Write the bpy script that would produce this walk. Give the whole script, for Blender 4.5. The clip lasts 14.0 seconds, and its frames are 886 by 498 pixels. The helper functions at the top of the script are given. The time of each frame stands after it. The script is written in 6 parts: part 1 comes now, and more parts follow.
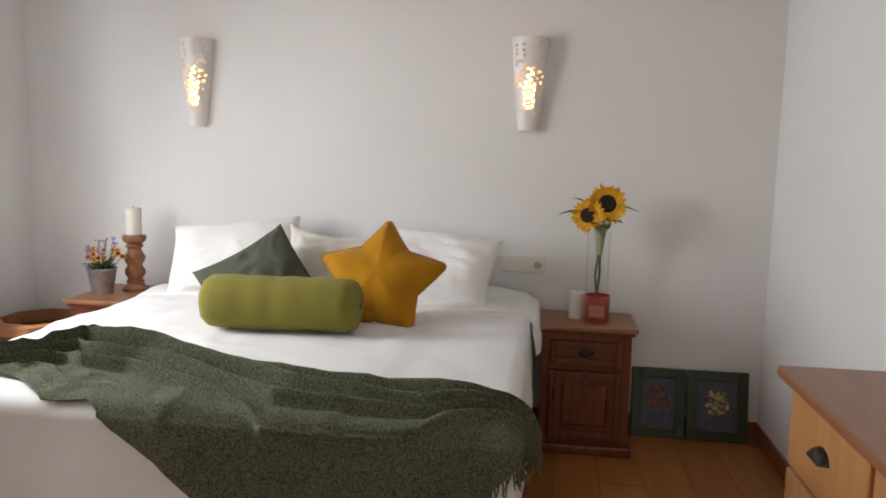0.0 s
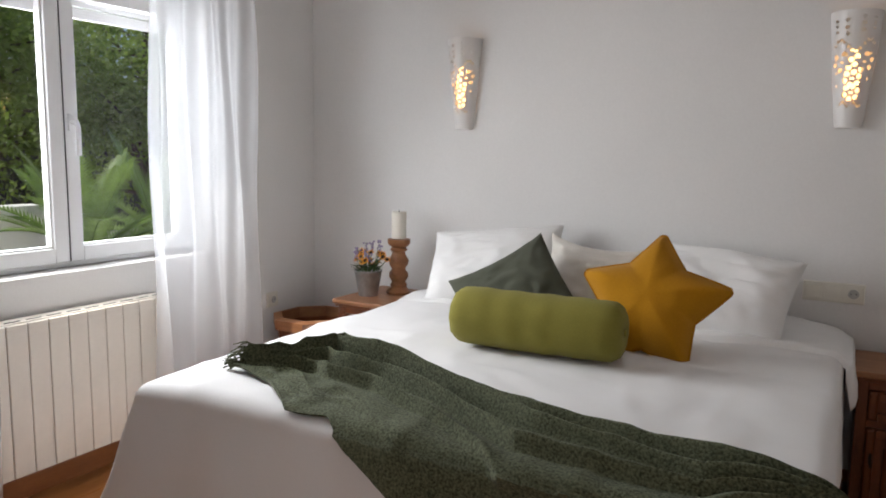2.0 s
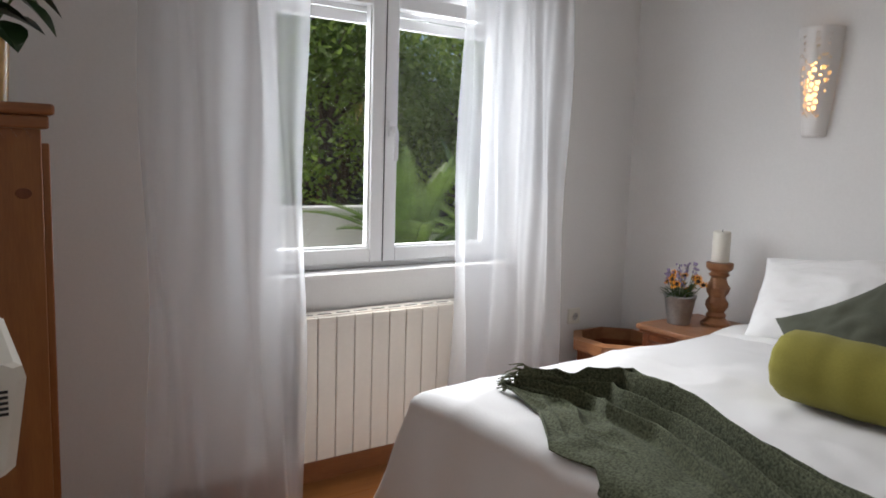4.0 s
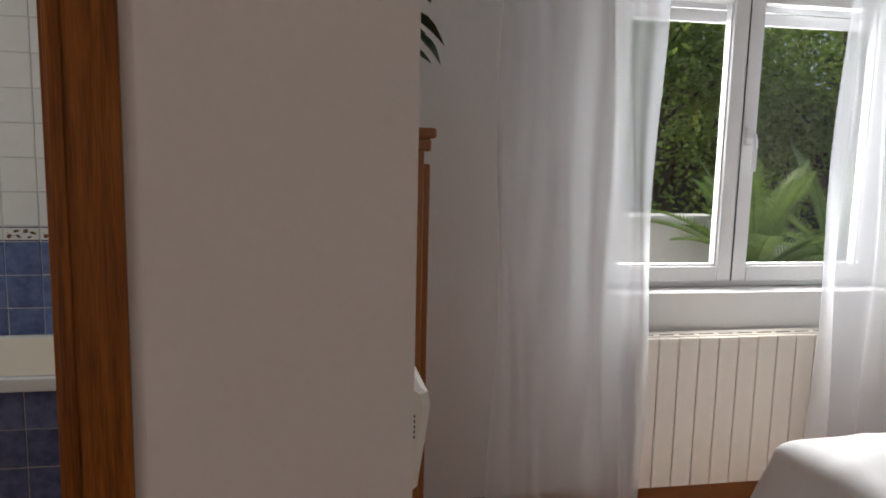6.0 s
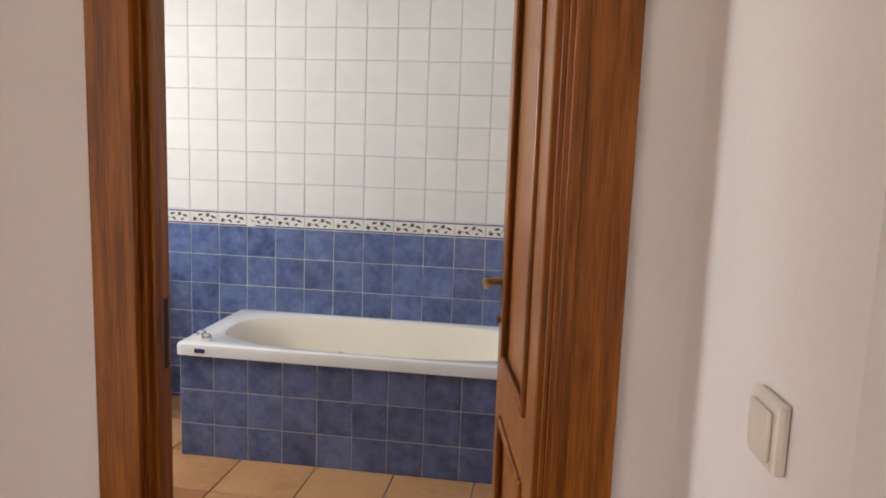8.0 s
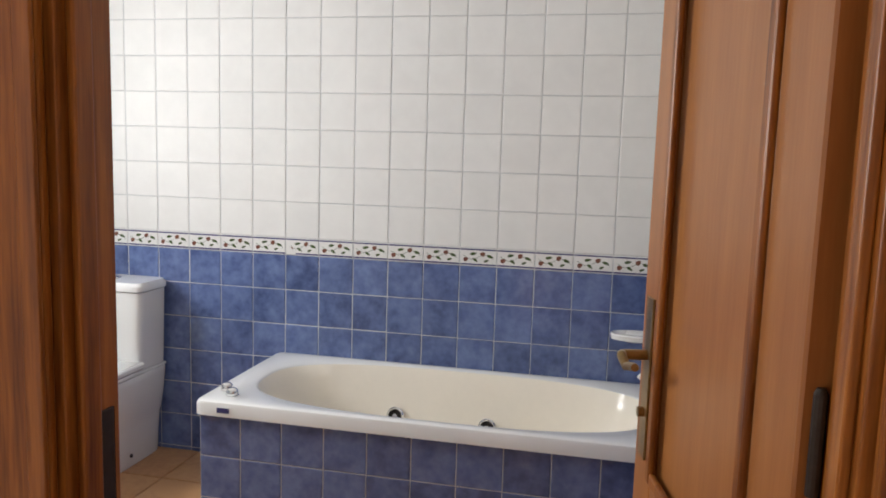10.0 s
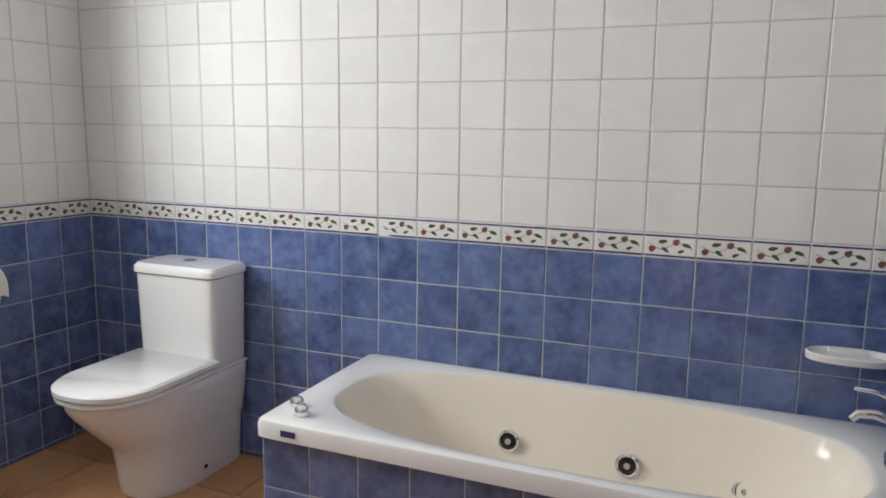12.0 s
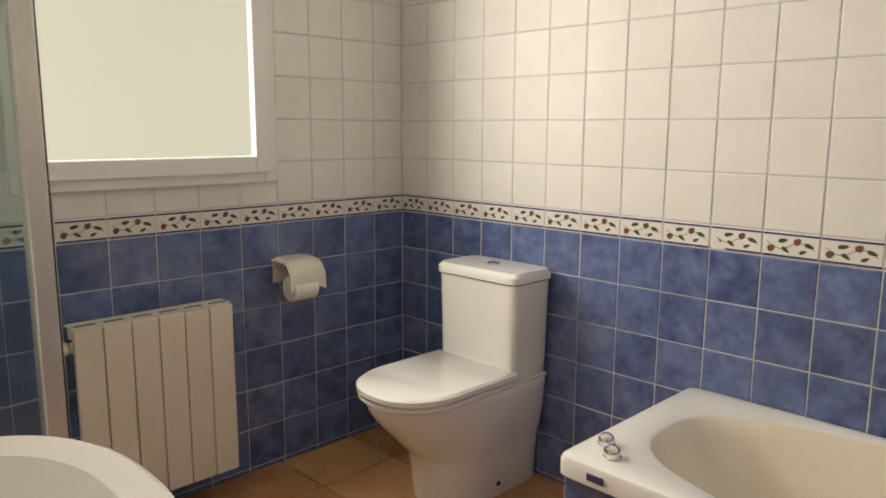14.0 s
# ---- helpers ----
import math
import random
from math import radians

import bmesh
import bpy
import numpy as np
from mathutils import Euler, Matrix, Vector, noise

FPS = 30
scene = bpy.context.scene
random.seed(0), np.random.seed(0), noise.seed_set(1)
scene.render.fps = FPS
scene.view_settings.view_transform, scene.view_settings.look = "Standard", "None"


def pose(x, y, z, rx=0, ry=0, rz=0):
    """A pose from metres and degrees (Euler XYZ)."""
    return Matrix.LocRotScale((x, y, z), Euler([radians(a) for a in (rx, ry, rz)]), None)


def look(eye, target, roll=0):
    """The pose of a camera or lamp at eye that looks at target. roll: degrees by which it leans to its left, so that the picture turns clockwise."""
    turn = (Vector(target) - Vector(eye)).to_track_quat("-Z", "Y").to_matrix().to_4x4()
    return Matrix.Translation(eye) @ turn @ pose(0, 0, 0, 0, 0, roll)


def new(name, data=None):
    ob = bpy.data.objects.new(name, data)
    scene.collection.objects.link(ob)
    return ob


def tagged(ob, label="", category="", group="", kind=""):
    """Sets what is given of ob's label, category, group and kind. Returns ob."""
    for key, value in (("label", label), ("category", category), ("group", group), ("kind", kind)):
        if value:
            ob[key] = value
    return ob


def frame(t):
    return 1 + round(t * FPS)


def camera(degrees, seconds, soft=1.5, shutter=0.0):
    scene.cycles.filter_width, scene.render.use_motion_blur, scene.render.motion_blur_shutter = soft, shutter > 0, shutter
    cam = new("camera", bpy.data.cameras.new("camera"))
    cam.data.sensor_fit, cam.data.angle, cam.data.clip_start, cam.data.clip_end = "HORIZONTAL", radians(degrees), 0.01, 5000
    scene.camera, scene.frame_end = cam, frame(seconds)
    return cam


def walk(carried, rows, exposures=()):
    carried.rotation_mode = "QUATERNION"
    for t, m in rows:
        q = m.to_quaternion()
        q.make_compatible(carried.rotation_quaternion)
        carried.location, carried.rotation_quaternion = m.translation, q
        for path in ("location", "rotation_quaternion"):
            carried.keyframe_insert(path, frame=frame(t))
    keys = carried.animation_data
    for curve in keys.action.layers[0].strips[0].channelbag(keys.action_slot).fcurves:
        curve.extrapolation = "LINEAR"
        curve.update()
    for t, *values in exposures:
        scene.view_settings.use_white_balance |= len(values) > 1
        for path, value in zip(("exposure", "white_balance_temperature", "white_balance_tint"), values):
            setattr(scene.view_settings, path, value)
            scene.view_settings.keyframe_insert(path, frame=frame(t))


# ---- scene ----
cam = camera(62.6, 14.0, soft=1.8)
PATH = [
    (0, (-1.514, 1.57, 1.34), (-1.796, 3.533, 1.085), 1.2),
    (0.5, (-1.501, 1.67, 1.336), (-1.956, 3.601, 1.083), 1.3),
    (1, (-1.498, 1.716, 1.332), (-2.13, 3.596, 1.078), 1.1),
    (1.5, (-1.516, 1.761, 1.327), (-2.317, 3.576, 1.073), 0.9),
    (2, (-1.585, 1.875, 1.341), (-2.556, 3.604, 1.081), 0.9),
    (2.5, (-1.643, 1.948, 1.332), (-2.785, 3.568, 1.067), 1.3),
    (3, (-1.663, 2.047, 1.331), (-2.981, 3.527, 1.061), 1.6),
    (3.2, (-1.673, 2.08, 1.33), (-3.053, 3.503, 1.063), 1.7),
    (5.5, (-1.677, 2.162, 1.322), (-3.589, 2.696, 1.073), 1.5),
    (6, (-1.798, 2.063, 1.366), (-3.745, 2.434, 1.095), 1.3),
    (6.5, (-1.801, 1.956, 1.369), (-3.775, 2.118, 1.097), 1.6),
    (7, (-1.795, 1.849, 1.360), (-3.777, 1.811, 1.093), 2.2),
    (7.5, (-1.816, 1.721, 1.358), (-3.788, 1.538, 1.076), 2.1),
    (8, (-1.847, 1.634, 1.352), (-3.808, 1.357, 1.071), 2.0),
    (8.5, (-1.949, 1.586, 1.347), (-3.904, 1.265, 1.069), 1.9),
    (10.8, (-2.705, 1.382, 1.306), (-4.625, 0.879, 1.066), 1.5),
    (11, (-2.757, 1.375, 1.3), (-4.668, 0.841, 1.052), 1.4),
    (11.5, (-2.885, 1.346, 1.283), (-4.767, 0.729, 1.009), 1.3),
    (12, (-3.064, 1.319, 1.277), (-4.89, 0.565, 0.961), 0.8),
    (12.5, (-3.185, 1.262, 1.27), (-4.935, 0.354, 0.93), 0.3),
    (13, (-3.25, 1.208, 1.259), (-4.884, 0.109, 0.908), -0.3),
    (13.5, (-3.273, 1.134, 1.242), (-4.781, -0.135, 0.903), 0.1),
    (14, (-3.276, 1.094, 1.26), (-4.663, -0.309, 0.933), 0.3),
]
# the film's own exposure drifts a little on the way
EXPOSURES = [(0.0, 0.06, 6600, 10), (1.5, -0.22, 6500, 10), (3.0, -0.6, 6400, 10), (5.5, -0.62, 6500, 10), (6.0, -0.62, 6600, 10), (6.5, -0.52, 6900, 10),
             (7.0, -0.1, 7200, 10), (7.5, 0.48, 6500, 10), (8.5, 0.72, 6500, 12), (11.0, 0.60, 6200, 10), (13.0, 0.53, 6350, 10),
             (13.5, 0.48, 7050, 10), (14.0, 0.42, 7900, 10)]
walk(cam, [(t, look(eye, target, roll)) for t, eye, target, roll in PATH], EXPOSURES)

# ---- world and light ----
world = bpy.data.worlds.new("sky")
scene.world = world
world.use_nodes = True
_nt = world.node_tree
_sky = _nt.nodes.new("ShaderNodeTexSky")
_sky.sky_type = "NISHITA"
_sky.sun_disc = False
_sky.sun_elevation = radians(53.4)
_sky.sun_rotation = radians(227.7)
_bg = _nt.nodes["Background"]
_nt.links.new(_sky.outputs[0], _bg.inputs[0])
_bg.inputs[1].default_value = 0.15

SUN_DIR = Vector((0.44, 0.40, -0.80))
sun = new("sun", bpy.data.lights.new("sun", "SUN"))
sun.data.energy, sun.data.angle, sun.data.color = 5.0, radians(0.6), (1.0, 0.95, 0.87)
sun.matrix_world = look(-SUN_DIR * 20, (0, 0, 0))


def area(name, eye, target, w, h, power, color=(1, 1, 1)):
    ob = new(name, bpy.data.lights.new(name, "AREA"))
    ob.data.shape, ob.data.size, ob.data.size_y = "RECTANGLE", w, h
    ob.data.energy, ob.data.color = power, color
    ob.matrix_world = look(eye, target)
    return ob


# daylight of the sky in the two window openings, plus one fill lamp
area("bedroom_daylight", (-4.62, 3.74, 1.5), (-1.0, 3.4, 0.3), 1.0, 1.2, 46, (0.92, 0.96, 1.0))
# added fill lamp inside the room, just in front of the curtains
bed_sky = area("bedroom_window_light", (-4.03, 3.57, 1.40), (-1.4, 3.9, 0.0), 0.62, 1.1, 23, (0.97, 0.98, 1.0))
bed_sky.data.spread = radians(150)
# fill lamp added behind the camera, in an unseen opening of the back wall
area("garden_door_daylight", (-1.65, 0.06, 1.1), (-1.9, 4.0, 1.0), 1.35, 1.95, 8.0, (1.0, 0.72, 0.55))
bath_sky = area("bathroom_daylight", (-4.265, -1.245, 1.575), (-4.265, 3.0, 1.45), 0.70, 0.86, 27, (1.0, 0.995, 0.97))
bath_sky.data.spread = radians(165)


# ---- materials ----
def mat(name, color, rough=0.6, var=0.12, scale=6.0, fine=60.0, bump=0.15, metal=0.0, stretch=(1, 1, 1), rand=0.0,
        second=None, coat=0.0, spec=0.5, mix=0.5, sheen=0.0, depth=0.002, grain=0.35):
    """A surface with broad stains, fine grain and relief, at real size."""
    m = bpy.data.materials.new(name)
    m.use_nodes = True
    n, l = m.node_tree.nodes, m.node_tree.links
    b = n["Principled BSDF"]
    tc = n.new("ShaderNodeTexCoord")
    mp = n.new("ShaderNodeMapping")
    mp.inputs["Scale"].default_value = stretch
    l.new(tc.outputs["Object"], mp.inputs[0])
    big, small = n.new("ShaderNodeTexNoise"), n.new("ShaderNodeTexNoise")
    big.inputs["Scale"].default_value, small.inputs["Scale"].default_value = scale, fine
    big.inputs["Detail"].default_value, small.inputs["Detail"].default_value = 5, 4
    oi = n.new("ShaderNodeObjectInfo")
    if rand:
        add = n.new("ShaderNodeVectorMath")
        add.operation = "ADD"
        sc = n.new("ShaderNodeMath")
        sc.operation = "MULTIPLY"
        sc.inputs[1].default_value = 37.0
        l.new(oi.outputs["Random"], sc.inputs[0])
        l.new(mp.outputs[0], add.inputs[0])
        l.new(sc.outputs[0], add.inputs[1])
        vec = add.outputs[0]
    else:
        vec = mp.outputs[0]
    l.new(vec, big.inputs["Vector"])
    l.new(vec, small.inputs["Vector"])
    blend = n.new("ShaderNodeMix")
    blend.data_type = "FLOAT"
    blend.inputs[0].default_value = grain
    l.new(big.outputs["Fac"], blend.inputs[2])
    l.new(small.outputs["Fac"], blend.inputs[3])
    fac = blend.outputs[0]
    if rand:
        r = n.new("ShaderNodeMath")
        r.operation = "MULTIPLY_ADD"
        r.inputs[1].default_value = rand
        l.new(oi.outputs["Random"], r.inputs[0])
        l.new(fac, r.inputs[2])
        r2 = n.new("ShaderNodeMath")
        r2.operation = "SUBTRACT"
        r2.inputs[1].default_value = rand / 2
        l.new(r.outputs[0], r2.inputs[0])
        fac = r2.outputs[0]
    ramp = n.new("ShaderNodeValToRGB")
    c2 = second or tuple(c * (1 - 2 * var) for c in color)
    c1 = color if second else tuple(min(1.0, c * (1 + var)) for c in color)
    ramp.color_ramp.elements[0].position, ramp.color_ramp.elements[1].position = 0.5 - mix / 2 * 0.8, 0.5 + mix / 2 * 0.8
    ramp.color_ramp.elements[0].color, ramp.color_ramp.elements[1].color = (*c2, 1), (*c1, 1)
    l.new(fac, ramp.inputs[0])
    l.new(ramp.outputs[0], b.inputs["Base Color"])
    b.inputs["Roughness"].default_value, b.inputs["Metallic"].default_value = rough, metal
    b.inputs["Coat Weight"].default_value = coat
    b.inputs["Coat Roughness"].default_value = 0.12
    b.inputs["Specular IOR Level"].default_value = spec
    if sheen:
        b.inputs["Sheen Weight"].default_value = sheen
        b.inputs["Sheen Roughness"].default_value = 0.6
    if bump:
        bp = n.new("ShaderNodeBump")
        bp.inputs["Strength"].default_value, bp.inputs["Distance"].default_value = bump, depth
        l.new(blend.outputs[0], bp.inputs["Height"])
        l.new(bp.outputs[0], b.inputs["Normal"])
    return m


def weave(name, color, rough=0.9, pitch=900.0, var=0.1, second=None, fuzz=0.3, bump=0.4, transl=0.0, fine=160.0, mix=0.7, grain=0.35):
    """Cloth: noise tone, crossed thread relief, sheen; transl lets light pass."""
    m = mat(name, color, rough, var, 5.0, fine, bump, second=second, sheen=fuzz, mix=mix, depth=0.003, spec=0.12, grain=grain)
    n, l = m.node_tree.nodes, m.node_tree.links
    if transl:
        b = n["Principled BSDF"]
        tr = n.new("ShaderNodeBsdfTranslucent")
        tr.inputs[0].default_value = (*color, 1)
        tp = n.new("ShaderNodeBsdfTransparent")
        mx, mx2 = n.new("ShaderNodeMixShader"), n.new("ShaderNodeMixShader")
        mx.inputs[0].default_value, mx2.inputs[0].default_value = 0.5, transl
        l.new(b.outputs[0], mx.inputs[1])
        l.new(tr.outputs[0], mx.inputs[2])
        l.new(mx.outputs[0], mx2.inputs[1])
        l.new(tp.outputs[0], mx2.inputs[2])
        l.new(mx2.outputs[0], n["Material Output"].inputs[0])
    return m


def glass(name, color=(1, 1, 1), rough=0.0, clear=0.85):
    m = bpy.data.materials.new(name)
    m.use_nodes = True
    n, l = m.node_tree.nodes, m.node_tree.links
    n.remove(n["Principled BSDF"])
    tp, gl, mx, lw = (n.new("ShaderNodeBsdfTransparent"), n.new("ShaderNodeBsdfGlossy"), n.new("ShaderNodeMixShader"),
                      n.new("ShaderNodeLayerWeight"))
    fr, pw = n.new("ShaderNodeMath"), n.new("ShaderNodeMath")
    pw.operation, fr.operation = "POWER", "MULTIPLY_ADD"
    pw.inputs[1].default_value = 4.0
    fr.inputs[1].default_value, fr.inputs[2].default_value = 0.6, 0.025
    l.new(lw.outputs["Facing"], pw.inputs[0])
    l.new(pw.outputs[0], fr.inputs[0])
    tp.inputs[0].default_value = (*[c * clear + (1 - clear) * c for c in color], 1)
    gl.inputs["Roughness"].default_value = rough
    l.new(fr.outputs[0], mx.inputs[0])
    l.new(tp.outputs[0], mx.inputs[1])
    l.new(gl.outputs[0], mx.inputs[2])
    l.new(mx.outputs[0], n["Material Output"].inputs[0])
    return m


def glow(name, color, strength):
    m = bpy.data.materials.new(name)
    m.use_nodes = True
    b = m.node_tree.nodes["Principled BSDF"]
    b.inputs["Base Color"].default_value = (*color, 1)
    b.inputs["Emission Color"].default_value = (*color, 1)
    b.inputs["Emission Strength"].default_value = strength
    return m


def leafy(m, k=0.4):
    """Let part of the light through a thin leaf."""
    n, l = m.node_tree.nodes, m.node_tree.links
    tr, mx = n.new("ShaderNodeBsdfTranslucent"), n.new("ShaderNodeMixShader")
    l.new(n["Principled BSDF"].inputs["Base Color"].links[0].from_socket, tr.inputs[0])
    mx.inputs[0].default_value = k
    l.new(n["Principled BSDF"].outputs[0], mx.inputs[1])
    l.new(tr.outputs[0], mx.inputs[2])
    l.new(mx.outputs[0], n["Material Output"].inputs[0])
    return m


PLASTER = mat("white_plaster", (0.76, 0.745, 0.73), 0.85, 0.03, 1.3, 90, 0.25, depth=0.0015)
CEIL = mat("ceiling_paint", (0.80, 0.79, 0.78), 0.9, 0.02, 1.0, 80, 0.15)
LAMINATE = mat("laminate_floor", (0.36, 0.145, 0.040), 0.32, 0.2, 3.0, 30, 0.05, stretch=(6, 0.6, 1), rand=0.2,
               second=(0.25, 0.088, 0.022), spec=0.35)
PINE = mat("honey_pine", (0.31, 0.120, 0.032), 0.38, 0.2, 4, 40, 0.12, stretch=(7, 7, 0.7), second=(0.20, 0.066, 0.016))
PINE_H = mat("honey_pine_cross_grain", (0.29, 0.110, 0.035), 0.38, 0.2, 4, 40, 0.12, stretch=(7, 0.8, 7), second=(0.19, 0.062, 0.018))
OAK = mat("dresser_pine", (0.50, 0.26, 0.10), 0.42, 0.2, 4, 40, 0.1, stretch=(6, 6, 0.8), second=(0.38, 0.17, 0.06))
OAK_TOP = mat("dresser_top_wood", (0.30, 0.135, 0.065), 0.32, 0.2, 3, 45, 0.08, stretch=(6, 0.7, 6), second=(0.22, 0.09, 0.04))
WALNUT = mat("dark_stained_wood", (0.215, 0.064, 0.020), 0.34, 0.2, 5, 45, 0.15, stretch=(6, 6, 0.8), second=(0.075, 0.020, 0.007), spec=0.35)
WALNUT_TOP = mat("worn_wood_top", (0.36, 0.17, 0.075), 0.4, 0.2, 4, 45, 0.12, stretch=(0.8, 6, 6), second=(0.2, 0.075, 0.03))
DOORWOOD = mat("varnished_door_wood", (0.38, 0.135, 0.019), 0.36, 0.3, 6, 34, 0.15, stretch=(7.5, 7.5, 0.4), second=(0.105, 0.026, 0.003), mix=0.42, spec=0.3)
DOORPALE = mat("door_face_wood", (0.36, 0.15, 0.042), 0.35, 0.2, 4, 30, 0.08, stretch=(7, 7, 0.5), second=(0.26, 0.095, 0.024), spec=0.3)
SKIRT = mat("skirting_wood", (0.30, 0.11, 0.035), 0.35, 0.2, 4, 40, 0.1, stretch=(1, 1, 5), second=(0.2, 0.065, 0.02))
PVC = mat("white_window_plastic", (0.80, 0.80, 0.80), 0.35, 0.02, 3, 60, 0.02)
PLASTIC = mat("white_plastic", (0.74, 0.71, 0.63), 0.35, 0.02, 8, 60, 0.02)
ENAMEL = mat("cream_enamel", (0.74, 0.68, 0.60), 0.35, 0.03, 5, 50, 0.03)
CERAMIC = mat("white_ceramic", (0.80, 0.795, 0.78), 0.08, 0.01, 4, 30, 0.0, coat=0.4)
ACRYLIC = mat("ivory_acrylic", (0.88, 0.815, 0.70), 0.16, 0.02, 3, 30, 0.0, coat=0.3)
CHROME = mat("chrome", (0.75, 0.75, 0.76), 0.12, 0.04, 10, 80, 0.0, metal=1.0)
BRASS = mat("aged_brass", (0.34, 0.22, 0.09), 0.32, 0.2, 20, 90, 0.1, metal=1.0)
IRON = mat("dark_iron", (0.05, 0.042, 0.036), 0.45, 0.2, 20, 90, 0.2, metal=0.8)
ALU = mat("pale_aluminium", (0.66, 0.65, 0.62), 0.35, 0.05, 10, 90, 0.03, metal=0.6)
BLACK = mat("black_rubber", (0.015, 0.015, 0.016), 0.6, 0.2, 20, 90, 0.1)
GLASS = glass("clear_glass")
SHOWER = glass("shower_glass", (0.91, 0.95, 0.94), 0.02)
GROUT = mat("pale_grout", (0.52, 0.525, 0.53), 0.9, 0.06, 6, 120, 0.2)
BLUE = mat("blue_glazed_tile", (0.150, 0.205, 0.400), 0.13, 0.2, 14, 40, 0.22, rand=0.15, second=(0.054, 0.078, 0.185), coat=0.2, mix=0.46, depth=0.003)
WHITE_T = mat("white_glazed_tile", (0.735, 0.725, 0.705), 0.05, 0.025, 9, 26, 0.05, rand=0.25, spec=0.5, depth=0.004)
TERRA = mat("terracotta_tile", (0.52, 0.285, 0.13), 0.40, 0.2, 5, 40, 0.2, rand=0.5, second=(0.33, 0.145, 0.055))
LINE_B = mat("blue_line_glaze", (0.05, 0.05, 0.16), 0.2, 0.1, 9, 60, 0.0)
LEAF_G = mat("painted_leaf_green", (0.07, 0.10, 0.035), 0.25, 0.2, 60, 200, 0.0)
BUD_R = mat("painted_bud_red", (0.20, 0.085, 0.060), 0.25, 0.2, 60, 200, 0.0)


# ---- mesh helpers ----
def link(name, bm, material, parent=None, label="", smooth=False):
    me = bpy.data.meshes.new(name)
    bm.to_mesh(me)
    bm.free()
    for m in (material if isinstance(material, (list, tuple)) else [material]):
        me.materials.append(m)
    if smooth:
        for p in me.polygons:
            p.use_smooth = True
        me.set_sharp_from_angle(angle=radians(38))
    ob = new(name, me)
    if parent is not None:
        ob.parent = parent
    if label:
        ob["label"] = label
    return ob


def part(name, bm, material, parent, label="", smooth=False):
    return link(name, bm, material, parent, label, smooth)


def box(x0, y0, z0, x1, y1, z1, bevel=0.0, seg=2, bm=None):
    bm = bm or bmesh.new()
    r = bmesh.ops.create_cube(bm, size=1)
    vs = r["verts"]
    bmesh.ops.transform(bm, verts=vs, matrix=Matrix.LocRotScale(((x0 + x1) / 2, (y0 + y1) / 2, (z0 + z1) / 2), None,
                                                                 (abs(x1 - x0), abs(y1 - y0), abs(z1 - z0))))
    if bevel:
        es = list({e for v in vs for e in v.link_edges})
        bmesh.ops.bevel(bm, geom=es, offset=bevel, segments=seg, profile=0.5, affect="EDGES")
    return bm


def lathe(profile, seg=28, center=(0, 0, 0), bm=None, sx=1.0, sy=1.0, cap=True):
    """Turned solid: rows of (radius, height)."""
    bm = bm or bmesh.new()
    rings = []
    for r, z in profile:
        rings.append([bm.verts.new((center[0] + sx * r * math.cos(2 * math.pi * i / seg),
                                    center[1] + sy * r * math.sin(2 * math.pi * i / seg), center[2] + z)) for i in range(seg)])
    for a, b in zip(rings, rings[1:]):
        for i in range(seg):
            bm.faces.new((a[i], a[(i + 1) % seg], b[(i + 1) % seg], b[i]))
    if cap:
        bm.faces.new(rings[0][::-1])
        bm.faces.new(rings[-1])
    return bm


def tube(points, radius, seg=8, bm=None, taper=1.0):
    """A round bar along points."""
    bm = bm or bmesh.new()
    pts = [Vector(p) for p in points]
    rings = []
    for i, p in enumerate(pts):
        d = (pts[min(i + 1, len(pts) - 1)] - pts[max(i - 1, 0)]).normalized()
        a = d.orthogonal().normalized() if abs(d.z) > 0.95 else d.cross(Vector((0, 0, 1))).normalized()
        b = d.cross(a)
        r = radius * (1 + (taper - 1) * i / max(1, len(pts) - 1))
        rings.append([bm.verts.new(p + r * (a * math.cos(2 * math.pi * k / seg) + b * math.sin(2 * math.pi * k / seg))) for k in range(seg)])
    for r0, r1 in zip(rings, rings[1:]):
        for k in range(seg):
            bm.faces.new((r0[k], r0[(k + 1) % seg], r1[(k + 1) % seg], r1[k]))
    bm.faces.new(rings[0][::-1])
    bm.faces.new(rings[-1])
    bmesh.ops.recalc_face_normals(bm, faces=bm.faces)
    return bm


def sheet(f, nu, nv, thick=0.0, close_u=False):
    """A cloth or shell: f(u, v) gives a point; thick makes it solid."""
    bm = bmesh.new()
    g = [[bm.verts.new(f(i / nu, j / nv)) for j in range(nv + 1)] for i in range(nu if close_u else nu + 1)]
    m = len(g)
    for i in range(nu):
        for j in range(nv):
            bm.faces.new((g[i][j], g[(i + 1) % m][j], g[(i + 1) % m][j + 1], g[i][j + 1]))
    bmesh.ops.recalc_face_normals(bm, faces=bm.faces)
    if thick:
        bmesh.ops.solidify(bm, geom=bm.faces[:], thickness=thick)
    return bm


def empty(name, x, y, z, rz=0.0, label="", category="", group="", kind=""):
    ob = new(name)
    ob.matrix_world = pose(x, y, z, 0, 0, rz)
    return tagged(ob, label, category, group, kind)


def structure(ob, label, category=""):
    return tagged(ob, label, category, kind="structure")


# ---- the place: plan ----
XW, XR, YB, YS, H = -4.29, -0.47, 5.17, 0.20, 2.55      # bedroom: window wall, far side wall, bed wall, back wall
XD, XD2 = -3.08, -3.165                                 # wall with the bathroom door, its two faces
DY0, DY1, DH = 0.890, 1.672, 2.03                       # door opening
BX, BY0, BY1 = -5.30, -1.195, 1.755                     # bathroom: bath wall, toilet wall, end wall
WY0, WY1, WZ0, WZ1 = 3.145, 4.390, 0.845, 2.045             # bedroom window opening
